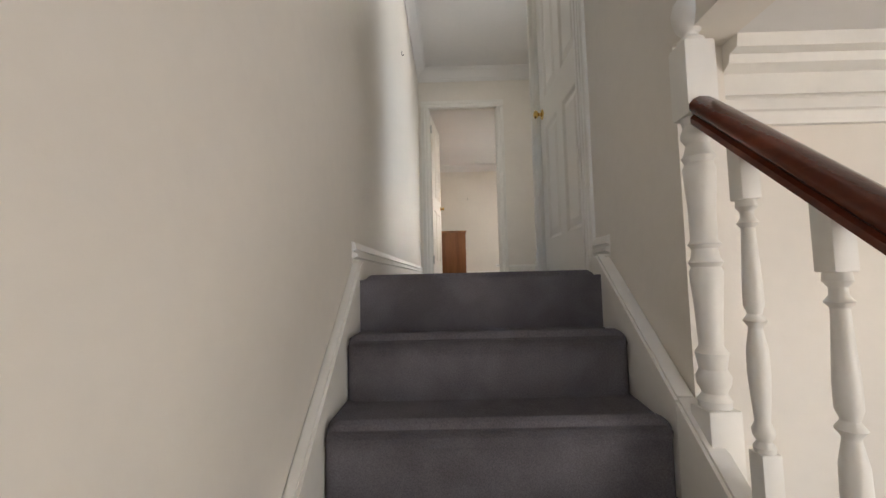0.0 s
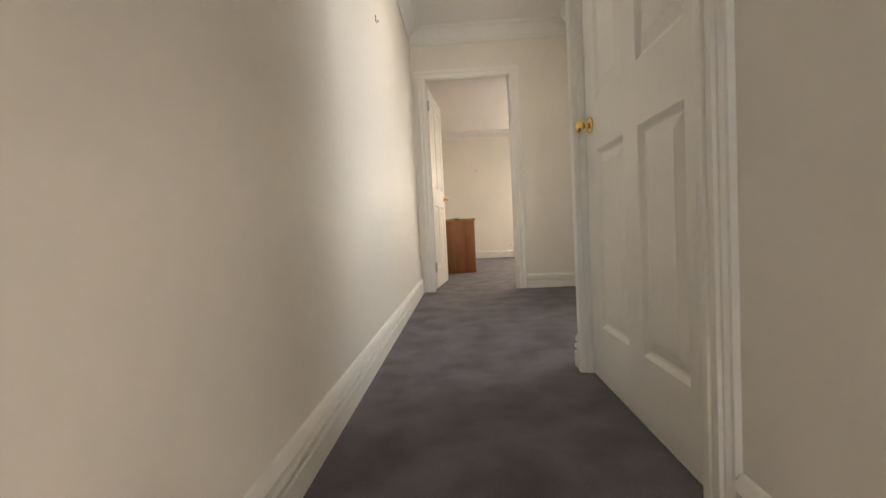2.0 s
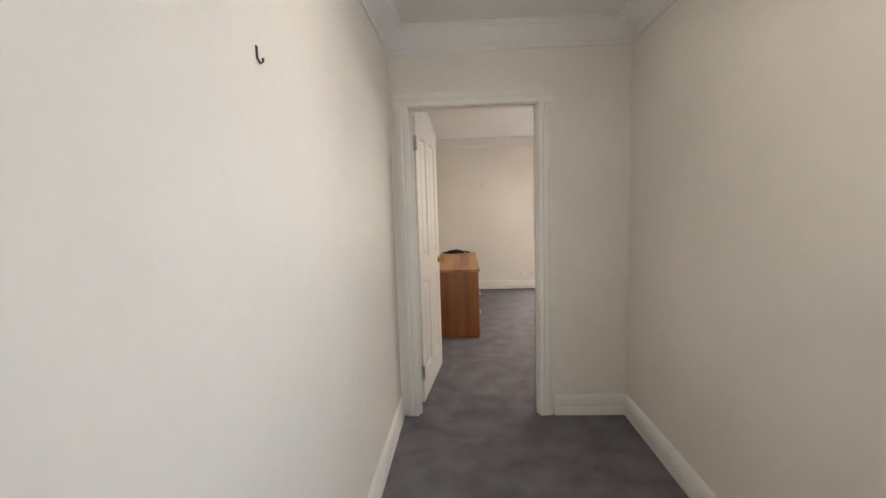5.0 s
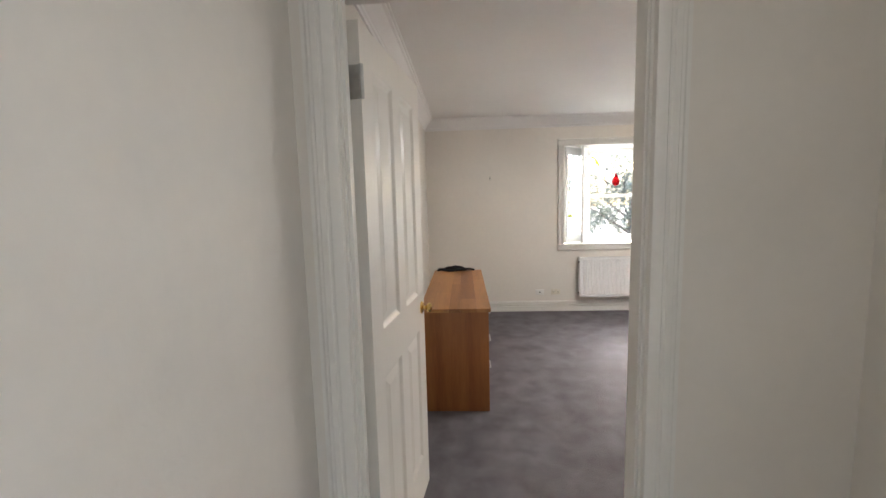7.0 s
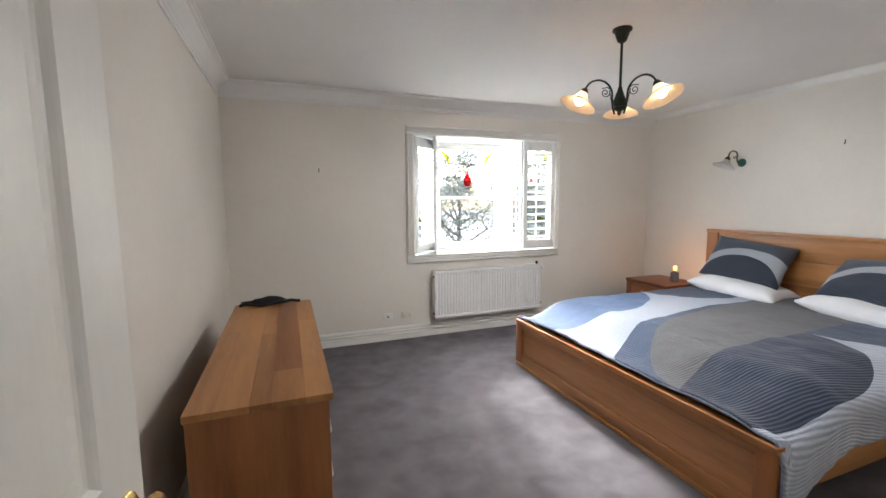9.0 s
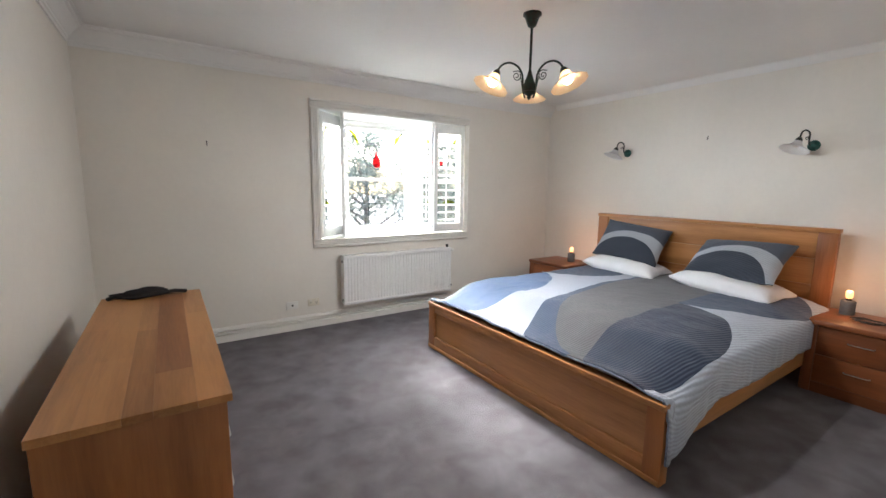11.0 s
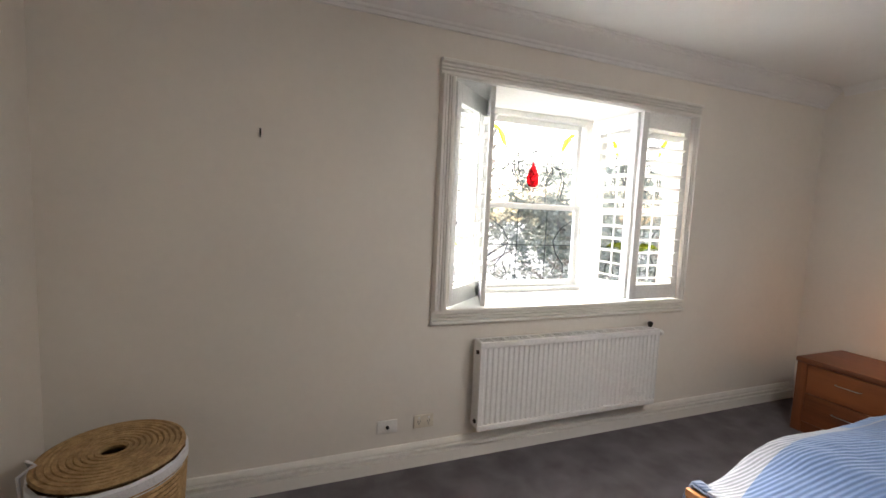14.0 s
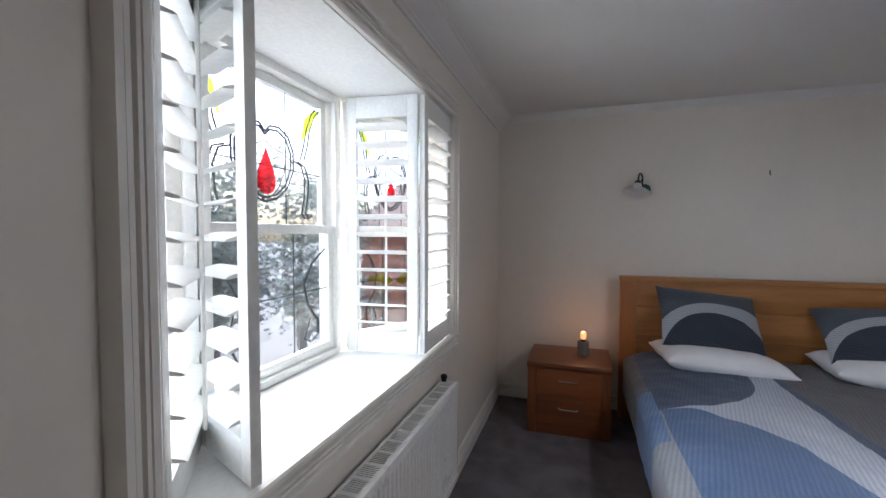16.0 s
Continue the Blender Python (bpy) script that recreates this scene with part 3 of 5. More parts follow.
def panel_door(name, width, height, m, label, knob_u):
    """Four panels; local x along the width from the hinge, y through the leaf, z up."""
    d = thing(name, label, "door", kind="structure", m=m)
    h, s = 0.019, 0.112
    mid = width / 2
    cols = [(s, mid - 0.05), (mid + 0.05, width - s)]
    rows = [(0.205, 0.855), (1.03, height - 0.12)]
    bm = bmesh.new()
    for x0, x1 in ((0, s), (width - s, width)):
        box(x0, x1, -h, h, 0, height, bm=bm)
    for z0, z1 in ((0, 0.205), (0.855, 1.03), (height - 0.12, height)):
        box(s, width - s, -h, h, z0, z1, bm=bm)
    for z0, z1 in rows:
        box(mid - 0.05, mid + 0.05, -h, h, z0, z1, bm=bm)
    part("leaf", bm, DOORP, d, "", None)
    for x0, x1 in cols:
        for z0, z1 in rows:
            bm = bmesh.new()
            for sgn in (-1, 1):
                lv = []
                for inset, dep in ((0.0, 0.019), (0.006, 0.015), (0.013, 0.009), (0.020, 0.007), (0.050, 0.0155), (0.053, 0.017)):
                    lv.append([bm.verts.new((x, sgn * dep, z)) for x, z in ((x0 + inset, z0 + inset), (x1 - inset, z0 + inset), (x1 - inset, z1 - inset), (x0 + inset, z1 - inset))])
                for a, b in zip(lv, lv[1:]):
                    for i in range(4):
                        bm.faces.new((a[i], a[(i + 1) % 4], b[(i + 1) % 4], b[i]))
                bm.faces.new(lv[-1])
            part("panel", bm, DOORP, d, "", None)
    for out in (-1, 1):
        knob(d, knob_u, out * h, 0.955, out)
    for z in (0.22, 1.84):
        b = part("hinge", boxes([(-0.004, 0.0, -h - 0.001, h + 0.001, z - 0.05, z + 0.05)]), STEEL, d, "steel butt hinge")
        lathe_bm = lathe([(0.007, -0.05), (0.007, 0.05)], 10, Matrix.Translation((-0.004, -h - 0.004, z)))
        part("pin", lathe_bm, STEEL, b)
    return d


# closed side door: hinge by the stairs, knob at the far edge
panel_door("door_1", 0.804, 2.035, Matrix.Translation((XR + 0.045, D1A + 0.009, 0.004)) @ Euler((0, 0, radians(90))).to_matrix().to_4x4(), "closed white four-panel door with a brass knob", 0.748)
# open bedroom door
panel_door("door_2", 0.76, 2.02, Matrix.Translation((-0.098, 4.635, 0.006)) @ Euler((0, 0, radians(90 - 7))).to_matrix().to_4x4(), "open white four-panel bedroom door with brass knobs", 0.70)

# ---- stairs ----
stairs = thing("stairs", "carpeted straight stair flight with white strings", "stairs", kind="structure")
SX0, SX1 = XL + 0.032, XR - 0.047
for i in range(11):
    y0, z1 = YN - GO * i, -RISE * i
    bm = box(SX0, SX1, y0, y0 + GO + 0.02 + (0.05 if i == 0 else 0), z1 - RISE - (0.04 if i < 10 else -0.002), z1 - (0.0 if i else -0.003))
    edges = [e for e in bm.edges if all(abs(v.co.z - (z1 + (0.003 if i == 0 else 0))) < 1e-4 for v in e.verts) and (all(abs(v.co.y - y0) < 1e-4 for v in e.verts))]
    bmesh.ops.bevel(bm, geom=edges, offset=0.024, segments=5, affect="EDGES", profile=0.5)
    side = [e for e in bm.edges if all(v.co.y < y0 + 0.03 for v in e.verts) and all(abs(v.co.x - SX0) < 1e-4 or abs(v.co.x - SX1) < 1e-4 for v in e.verts)]
    bmesh.ops.bevel(bm, geom=side, offset=0.034, segments=5, affect="EDGES", profile=0.5)
    part("step", bm, CARPET, stairs)
SL = RISE / GO


def string_board(x0, x1, ya, yb, name):
    def line(y, off):
        return (y - YN) * SL + off
    bm = prism([(x0, ya, line(ya, -0.30)), (x0, yb, line(yb, -0.30)), (x0, yb, line(yb, 0.055)), (x0, ya, line(ya, 0.055))], (x1 - x0, 0, 0))
    bmesh.ops.bevel(bm, geom=[e for e in bm.edges if abs(e.verts[0].co.x - e.verts[1].co.x) < 1e-5 and all(v.co.z > line(v.co.y, 0.05) for v in e.verts)], offset=0.007, segments=2, affect="EDGES")
    return part(name, bm, TRIM, stairs, "white painted stair string")


string_board(XL, SX0 + 0.001, -1.42, YN + 0.02, "string")
string_board(SX1 - 0.001, XR, 0.60, YN + 0.02, "string")
string_board(SX1 - 0.001, XR + 0.004, -1.42, 0.596, "string")

# balustrade
XB, YNW = XR + 0.004, 0.535
balustrade = thing("balustrade", "white turned balusters under a dark mahogany handrail", "balustrade")
NZ = (YNW - YN) * SL
bm = box(XB - 0.035, XB + 0.035, YNW - 0.035, YNW + 0.035, NZ - 0.25, NZ + 0.10, 0.006)
box(XB - 0.035, XB + 0.035, YNW - 0.035, YNW + 0.035, NZ + 0.735, NZ + 0.905, 0.008, bm=bm)
lathe([(0.78 * r, z) for r, z in [(0.040, 0.10), (0.042, 0.115), (0.030, 0.13), (0.042, 0.15), (0.044, 0.165), (0.034, 0.18), (0.038, 0.20), (0.042, 0.215), (0.030, 0.23), (0.034, 0.30), (0.040, 0.36), (0.042, 0.39), (0.036, 0.40), (0.044, 0.41), (0.036, 0.42), (0.032, 0.44), (0.042, 0.45), (0.034, 0.46), (0.034, 0.52), (0.040, 0.59), (0.042, 0.62), (0.036, 0.632), (0.044, 0.645), (0.036, 0.655), (0.030, 0.675), (0.042, 0.69), (0.042, 0.70), (0.034, 0.715), (0.040, 0.735)]], 24, Matrix.Translation((XB, YNW, NZ)), bm)
lathe([(0.78 * r, z) for r, z in [(0.034, 0.905), (0.036, 0.915), (0.022, 0.925), (0.022, 0.932), (0.036, 0.945), (0.045, 0.97), (0.046, 0.985), (0.040, 1.005), (0.024, 1.022), (0, 1.028)]], 24, Matrix.Translation((XB, YNW, NZ)), bm)
part("newel_post", bm, TRIM, balustrade, "white turned newel post with a ball finial", 35)


def rail_z(y):
    return NZ + 0.765 + (y - YNW) * SL * 1.07


rp = [(-0.033, -0.026), (-0.033, -0.012), (-0.026, -0.006), (-0.034, 0.006), (-0.034, 0.018), (-0.024, 0.030), (-0.010, 0.036), (0.010, 0.036), (0.024, 0.030), (0.034, 0.018), (0.034, 0.006), (0.026, -0.006), (0.033, -0.012), (0.033, -0.026)]
ya, yb = YNW - 0.035, -1.35
bm = prism([(XB + p, ya, rail_z(ya) + q) for p, q in rp], (0, yb - ya, rail_z(yb) - rail_z(ya)))
part("handrail", bm, MAHOG, balustrade, "polished dark red mahogany handrail", 50)
y = YNW - 0.135
while y > -1.3:
    zb = (y - YN) * SL + 0.05
    top = rail_z(y) - 0.02 - zb
    s = top / 0.78
    bm = box(XB - 0.018, XB + 0.018, y - 0.018, y + 0.018, zb - 0.03, zb + 0.13 * s, 0.003)
    box(XB - 0.018, XB + 0.018, y - 0.018, y + 0.018, zb + 0.655 * s, zb + top + 0.004, 0.003, bm=bm)
    lathe([(r * 0.87, z * s) for r, z in [(0.019, 0.13), (0.021, 0.14), (0.013, 0.152), (0.020, 0.165), (0.021, 0.175), (0.014, 0.19), (0.018, 0.24), (0.021, 0.29), (0.020, 0.34), (0.013, 0.38), (0.013, 0.385), (0.022, 0.398), (0.013, 0.412), (0.019, 0.43), (0.019, 0.47), (0.014, 0.57), (0.013, 0.595), (0.021, 0.605), (0.013, 0.617), (0.013, 0.63), (0.021, 0.64), (0.019, 0.656)]], 16, Matrix.Translation((XB, y, zb)), bm)
    part("baluster", bm, TRIM, balustrade, "", 35)
    y -= 0.170

# corridor ceiling fitting and hooks
fit_c = thing("ceiling_light", "small round ceiling light over the corridor, assumed lit", "ceiling light", m=Matrix.Translation((0.45, 2.95, CH)))
part("housing", lathe([(0.075, 0), (0.075, -0.018), (0.068, -0.032), (0.060, -0.036), (0.060, -0.02), (0, -0.02)], 28), PLASTW, fit_c)
# lens glow is added to match the lamp below
part("lens", lathe([(0.059, -0.024), (0.055, -0.036), (0.03, -0.044), (0, -0.046)], 24), BULB, fit_c, "frosted lens with an assumed glow")


def picture_hook(m, category="picture hook"):
    h = thing("picture_hook", "small dark metal picture hook nailed to the wall", category, "picture hooks", m=m)
    part("plate", box(-0.004, 0.004, -0.003, 0, -0.012, 0.018, 0.001), DARKM, h)
    part("hook", tube([(0, -0.003, -0.012), (0, -0.008, -0.022), (0, -0.014, -0.018), (0, -0.015, -0.010)], 0.0025, 6), DARKM, h)
    return h


hk = picture_hook(pose(0.570, YW, 1.75))
copy_thing(hk, pose(XL + 0.0149, 2.736, 1.766, rz=90))
copy_thing(hk, pose(XH, 6.72, 1.925, rz=-90))

# ---- bay window ----
bay = thing("window_1", "white bay window with leaded sashes", "window", kind="structure")
CX0, CX1, YS = 1.87, 2.785, 9.20
SILLZ, HEADZ = 0.885, 2.135
outline = [(WX0, YW + 0.0), (WX1, YW + 0.0), (WX1 + 0.16, YWO - 0.02), (CX1 + 0.05, YS + 0.09), (CX0 - 0.05, YS + 0.09), (WX0 - 0.16, YWO - 0.02)]
part("window_sill", prism([(x, yy - 0.0, SILLZ - 0.035) for x, yy in outline], (0, 0, 0.035)), SHUT, bay, "deep white painted sill")
part("soffit", prism([(x, yy + 0.003, HEADZ - 0.004) for x, yy in outline], (0, 0, 0.04)), SHUT, bay, "white painted bay soffit")


def sash(parent, p, q, z0, z1, red, panes):
    """A double-hung leaded sash between plan points p and q."""
    p, q = Vector((*p, 0)), Vector((*q, 0))
    e = (q - p).normalized()
    w = (q - p).length
    m = Matrix.Translation(p) @ Matrix((( e.x, -e.y, 0, 0), (e.y, e.x, 0, 0), (0, 0, 1, 0), (0, 0, 0, 1)))
    zm = (z0 + z1) / 2 - 0.02
    f = 0.05
    fr = part("window_frame", boxes([(0, f, -0.03, 0.07, z0, z1), (w - f, w, -0.03, 0.07, z0, z1), (f, w - f, -0.03, 0.07, z1 - 0.035, z1), (f, w - f, -0.04, 0.07, z0, z0 + 0.03),
                                     (f, f + 0.012, -0.038, -0.016, z0 + 0.03, z1 - 0.035), (w - f - 0.012, w - f, -0.038, -0.016, z0 + 0.03, z1 - 0.035)], 0.003), SHUT, parent)
    fr.matrix_local = m
    k = f + 0.012
    for lo, hi, dy, nm in ((zm - 0.018, z1 - 0.037, 0.03, "upper_sash"), (z0 + 0.032, zm + 0.018, -0.004, "lower_sash")):
        r = 0.038
        s = part(nm, boxes([(k, k + r, dy - 0.014, dy + 0.014, lo, hi), (w - k - r, w - k, dy - 0.014, dy + 0.014, lo, hi), (k + r, w - k - r, dy - 0.014, dy + 0.014, hi - r, hi), (k + r, w - k - r, dy - 0.014, dy + 0.014, lo, lo + r)], 0.003), SHUT, parent)
        s.matrix_local = m
        a, b, c, d = k + r, w - k - r, lo + r, hi - r
        g = part("pane", box(a, b, dy - 0.002, dy + 0.002, c, d), RIPPLE, s, "rippled leaded pane", None)
        g.visible_shadow = False
        cx = (a + b) / 2
        ww, hh = b - a, d - c
        lead = bmesh.new()
        yy = dy - 0.004
        up = nm == "upper_sash"
        for fx in (1 / 3, 2 / 3):
            tube([(a + ww * fx, yy, c), (a + ww * fx, yy, d)], 0.0028, 5, lead)
        for fz in ((0.42,) if up else (0.5,)):
            tube([(a, yy, c + hh * fz), (b, yy, c + hh * fz)], 0.0028, 5, lead)
        P = ((1, 0, 0), (0, 0, 1))
        for sg in (-1, 1):
            if up:
                # a heart of two came lines, an inner petal, a ribbon and a long leaf
                for k2 in (1.0, 0.9):
                    tube([(cx + sg * ww * f1 * k2, yy, c + hh * (0.44 + (f2 - 0.44) * k2)) for f1, f2 in ((0.0, 0.16), (0.09, 0.19), (0.18, 0.28), (0.235, 0.42), (0.235, 0.56), (0.19, 0.67), (0.11, 0.72), (0.04, 0.71), (0.0, 0.66))], 0.0045, 5, lead)
                tube([(cx + sg * ww * f1, yy, c + hh * f2) for f1, f2 in ((0.0, 0.60), (0.06, 0.56), (0.16, 0.53), (0.23, 0.48))], 0.0028, 5, lead)
                tube([(cx + sg * ww * f1, yy, c + hh * f2) for f1, f2 in ((0.0, 0.16), (0.10, 0.26), (0.15, 0.38), (0.17, 0.53))], 0.0028, 5, lead)
                for dx in (0.0, 0.035):
                    tube([(cx + sg * ww * (f1 + dx), yy, c + hh * f2) for f1, f2 in ((0.24, 0.50), (0.31, 0.47), (0.345, 0.36), (0.335, 0.22), (0.31, 0.10), (0.34, 0.05), (0.38, 0.08))], 0.004, 5, lead)
                    tube([(cx + sg * ww * (f1 + dx), yy, c + hh * f2) for f1, f2 in ((0.30, 0.52), (0.335, 0.64), (0.36, 0.78), (0.41, 0.92), (0.455, 0.97))], 0.004, 5, lead)
            else:
                tube([(cx + sg * ww * f1, yy, c + hh * f2) for f1, f2 in ((0.48, 0.86), (0.34, 0.74), (0.26, 0.56), (0.30, 0.38), (0.40, 0.22), (0.40, 0.10), (0.32, 0.05), (0.26, 0.10), (0.32, 0.26))], 0.0045, 5, lead)
        part("lead", lead, LEAD, s, "dark curling lead lines")
        if up:
            hgt = min(0.092, hh * 0.19) if red == 1 else 0.045
            drop = bmesh.new()
            ring = []
            for i in range(24):
                a2 = 2 * math.pi * i / 24
                rr = math.sin(a2 / 2) ** 1.6
                ring.append((cx + 0.80 * hgt * math.sin(a2) * rr, yy - 0.003, c + hh * 0.38 + hgt * math.cos(a2)))
            prism(ring, (0, -0.004, 0), drop)
            o = part("red_drop", drop, RED, s, "red stained-glass drop")
            o.visible_shadow = False
            for sg in (-1, 1):
                lf = prism([(cx + sg * ww * f1, yy - 0.003, c + hh * f2) for f1, f2 in ((0.30, 0.66), (0.34, 0.86), (0.44, 0.97), (0.485, 0.94), (0.42, 0.88), (0.37, 0.76))], (0, -0.003, 0))
                o = part("lime_leaf", lf, LIME, s, "lime green stained-glass leaf")
                o.visible_shadow = False
        elif red == 2:
            for sg in (-1, 1):
                lf = prism([(cx + sg * ww * f1, yy - 0.003, c + hh * f2) for f1, f2 in ((0.02, 0.48), (0.16, 0.58), (0.34, 0.56), (0.42, 0.50), (0.25, 0.50), (0.12, 0.44))], (0, -0.003, 0))
                o = part("lime_leaf", lf, LIME, s, "lime green stained-glass leaf")
                o.visible_shadow = False


sash(bay, (CX0, YS), (CX1, YS), SILLZ + 0.004, HEADZ - 0.004, 1, 3)
sash(bay, (CX1 + 0.05, YS + 0.01), (WX1 + 0.13, YWO - 0.05), SILLZ + 0.004, HEADZ - 0.004, 2, 2)
sash(bay, (WX0 - 0.13, YWO - 0.05), (CX0 - 0.05, YS + 0.01), SILLZ + 0.004, HEADZ - 0.004, 2, 2)
# outside walls of the bay, under and over it
structure("wall_bay_apron", prism([(x, yy + 0.002, -0.4) for x, yy in outline[2:]], (0, 0, 1.25)), BRICK, "brick under the bay window")
structure("roof_bay", prism([(x, yy + 0.002, HEADZ + 0.045) for x, yy in outline[2:]], (0, 0, 0.35)), ROOF, "small roof over the bay window")

# casing with a projecting head
bm = bmesh.new()
WA = [(0, 0), (0.014, 0), (0.020, 0.010), (0.020, 0.030), (0.008, 0.034), (0.008, 0.039), (0.026, 0.043), (0.026, 0.054), (0.012, 0.058), (0.012, 0.064), (0.026, 0.068), (0.026, 0.082), (0.014, 0.086), (0.014, 0.091), (0.038, 0.096), (0.038, 0.116), (0.026, 0.126), (0, 0.130)]
run_moulding([(p, q * 0.66) for p, q in WA], (WX0, YW, WZ0), (WX0, YW, WZ1), (0, -1, 0), (-1, 0, 0), bm)
run_moulding([(p, q * 0.26) for p, q in WA], (WX1, YW, WZ0), (WX1, YW, WZ1), (0, -1, 0), (1, 0, 0), bm)
run_moulding([(p, q * 0.66) for p, q in WA], (WX0 - 0.086, YW, WZ1), (WX1 + 0.05, YW, WZ1), (0, -1, 0), (0, 0, 1), bm)
run_moulding([(p, q * 0.64) for p, q in WA], (WX0 - 0.086, YW, WZ0), (WX1 + 0.04, YW, WZ0), (0, -1, 0), (0, 0, -1), bm)
structure("trim_window_casing", bm, TRIM, "white painted stepped window casing", 30)


def shutter(p, q, z0, z1, label):
    """A louvred panel from plan point p (hinge) to q."""
    p, q = Vector((*p, 0)), Vector((*q, 0))
    e = (q - p).normalized()
    w = (q - p).length
    m = Matrix.Translation(p) @ Matrix(((e.x, -e.y, 0, 0), (e.y, e.x, 0, 0), (0, 0, 1, 0), (0, 0, 0, 1)))
    s = thing("plantation_shutter", label, "shutter", "bay window shutters", m=m)
    st, h = 0.052, 0.0135
    part("frame", boxes([(0, st, -h, h, z0, z1), (w - st, w, -h, h, z0, z1), (st, w - st, -h, h, z0, z0 + 0.10), (st, w - st, -h, h, z1 - 0.10, z1)], 0.003), SHUT, s)
    n = 12
    pitch = (z1 - z0 - 0.2) / n
    bm = prism([(st + 0.002, 0.041 * math.cos(a), 0.0055 * math.sin(a)) for a in [2 * math.pi * i / 10 for i in range(10)]], (w - 2 * st - 0.004, 0, 0))
    me = to_mesh("slat", bm, SHUT, 50)
    for i in range(n):
        o = new("slat", me)
        o.parent = s
        o.matrix_local = Matrix.Translation((0, 0, z0 + 0.10 + pitch * (i + 0.5))) @ Euler((radians(14), 0, 0)).to_matrix().to_4x4()
    part("tilt_rod", box(w / 2 - 0.005, w / 2 + 0.005, -0.052, -0.044, z0 + 0.12, z1 - 0.12, 0.002), SHUT, s)
    for z in (z0 + 0.12, z1 - 0.12):
        part("hinge", box(-0.003, 0.008, -h - 0.003, -h + 0.001, z - 0.035, z + 0.035, 0.001), SHUT, s)
    return s


SZ0, SZ1 = SILLZ + 0.008, HEADZ - 0.012
shutter((WX1 - 0.006, YW + 0.02), (2.825, YW + 0.012), SZ0, SZ1, "white louvred shutter panel closed across the opening")
shutter((2.822, YW + 0.03), (2.785, 9.135), SZ0, SZ1, "white louvred shutter panel folded back beside the sash")
shutter((WX0 + 0.012, YW + 0.02), (1.865, 9.06), SZ0, SZ1, "white louvred shutter panel swung into the bay")
shutter((1.868, 9.045), (1.742, 8.745), SZ0, SZ1, "white louvred shutter panel folded out over the sill")

# ---- radiator ----
rad = thing("radiator", "white ribbed steel panel radiator under the window", "radiator")
RX0, RX1, RZ0, RZ1, RF, RB = 1.695, 3.0, 0.205, 0.715, 8.628, 8.722
bm = bmesh.new()
prof = []
nrib = 38
yf = RF + 0.008
px = RX0 + 0.02
prof.append((RX0 + 0.004, yf))
step = (RX1 - RX0 - 0.04) / nrib
for i in range(nrib):
    a = px + i * step
    prof += [(a + step * 0.18, yf), (a + step * 0.34, yf + 0.007), (a + step * 0.66, yf + 0.007), (a + step * 0.82, yf)]
prof.append((RX1 - 0.004, yf))
prof += [(RX1 - 0.004, yf + 0.022), (RX0 + 0.004, yf + 0.022)]
prism([(a, b, RZ0 + 0.03) for a, b in prof], (0, 0, RZ1 - RZ0 - 0.065), bm)
part("front_panel", bm, RADP, rad, "ribbed white panel", 25)
part("rim", boxes([(RX0, RX1, RF, RF + 0.03, RZ0, RZ0 + 0.032), (RX0, RX1, RF, RF + 0.03, RZ1 - 0.036, RZ1 - 0.002)], 0.006), RADP, rad)
part("side_panel", box(RX0 - 0.003, RX0 + 0.002, RF + 0.004, RB, RZ0 + 0.01, RZ1 - 0.004, 0.001), RADP, rad)
part("side_panel", box(RX1 - 0.002, RX1 + 0.003, RF + 0.004, RB, RZ0 + 0.01, RZ1 - 0.004, 0.001), RADP, rad)
part("back_panel", box(RX0 + 0.01, RX1 - 0.01, RB - 0.02, RB, RZ0 + 0.01, RZ1 - 0.02, 0.003), RADP, rad)
part("fins", boxes([(RX0 + 0.03 + i * 0.026, RX0 + 0.032 + i * 0.026, RF + 0.032, RB - 0.022, RZ0 + 0.03, RZ1 - 0.03) for i in range(48)]), RADP, rad)
bm = boxes([(RX0, RX1, RF + 0.001, RF + 0.018, RZ1 - 0.004, RZ1), (RX0, RX1, RB - 0.012, RB, RZ1 - 0.004, RZ1)])
ng = 16
for i in range(ng + 1):
    a = RX0 + (RX1 - RX0 - 0.014) * i / ng
    box(a, a + 0.014, RF + 0.018, RB - 0.012, RZ1 - 0.004, RZ1, bm=bm)
for i in range(ng):
    for k in range(1, 8):
        a = RX0 + (RX1 - RX0 - 0.014) * (i + k / 8) / ng + 0.005
        box(a, a + 0.004, RF + 0.018, RB - 0.012, RZ1 - 0.005, RZ1 - 0.001, bm=bm)
part("top_grille", bm, RADP, rad, "slotted white top grille", None)
v = part("valve", lathe([(0.013, 0), (0.013, 0.018), (0.017, 0.020), (0.017, 0.034), (0.010, 0.040), (0, 0.041)], 16, pose(RX1 - 0.012, RF + 0.075, RZ1 - 0.006)), DARKM, rad, "dark valve cap")
part("valve_head", lathe([(0.009, 0), (0.011, 0.010), (0.017, 0.014), (0.018, 0.034), (0.012, 0.042), (0, 0.043)], 16, pose(RX1 + 0.002, RF + 0.022, RZ1 - 0.03, ry=90)), PLASTW, v, "white valve head")
part("bleed_plug", lathe([(0.012, 0), (0.012, 0.012), (0, 0.013)], 12, pose(RX0, RF + 0.035, RZ1 - 0.06, ry=-90)), DARKM, rad)
part("bleed_plug", lathe([(0.012, 0), (0.012, 0.012), (0, 0.013)], 12, pose(RX0, RF + 0.035, RZ0 + 0.05, ry=-90)), DARKM, rad)
part("lower_valve", lathe([(0.010, 0), (0.010, 0.02), (0.014, 0.022), (0.014, 0.036), (0, 0.038)], 14, pose(RX1, RF + 0.05, RZ0 + 0.05, ry=90)), DARKM, rad)
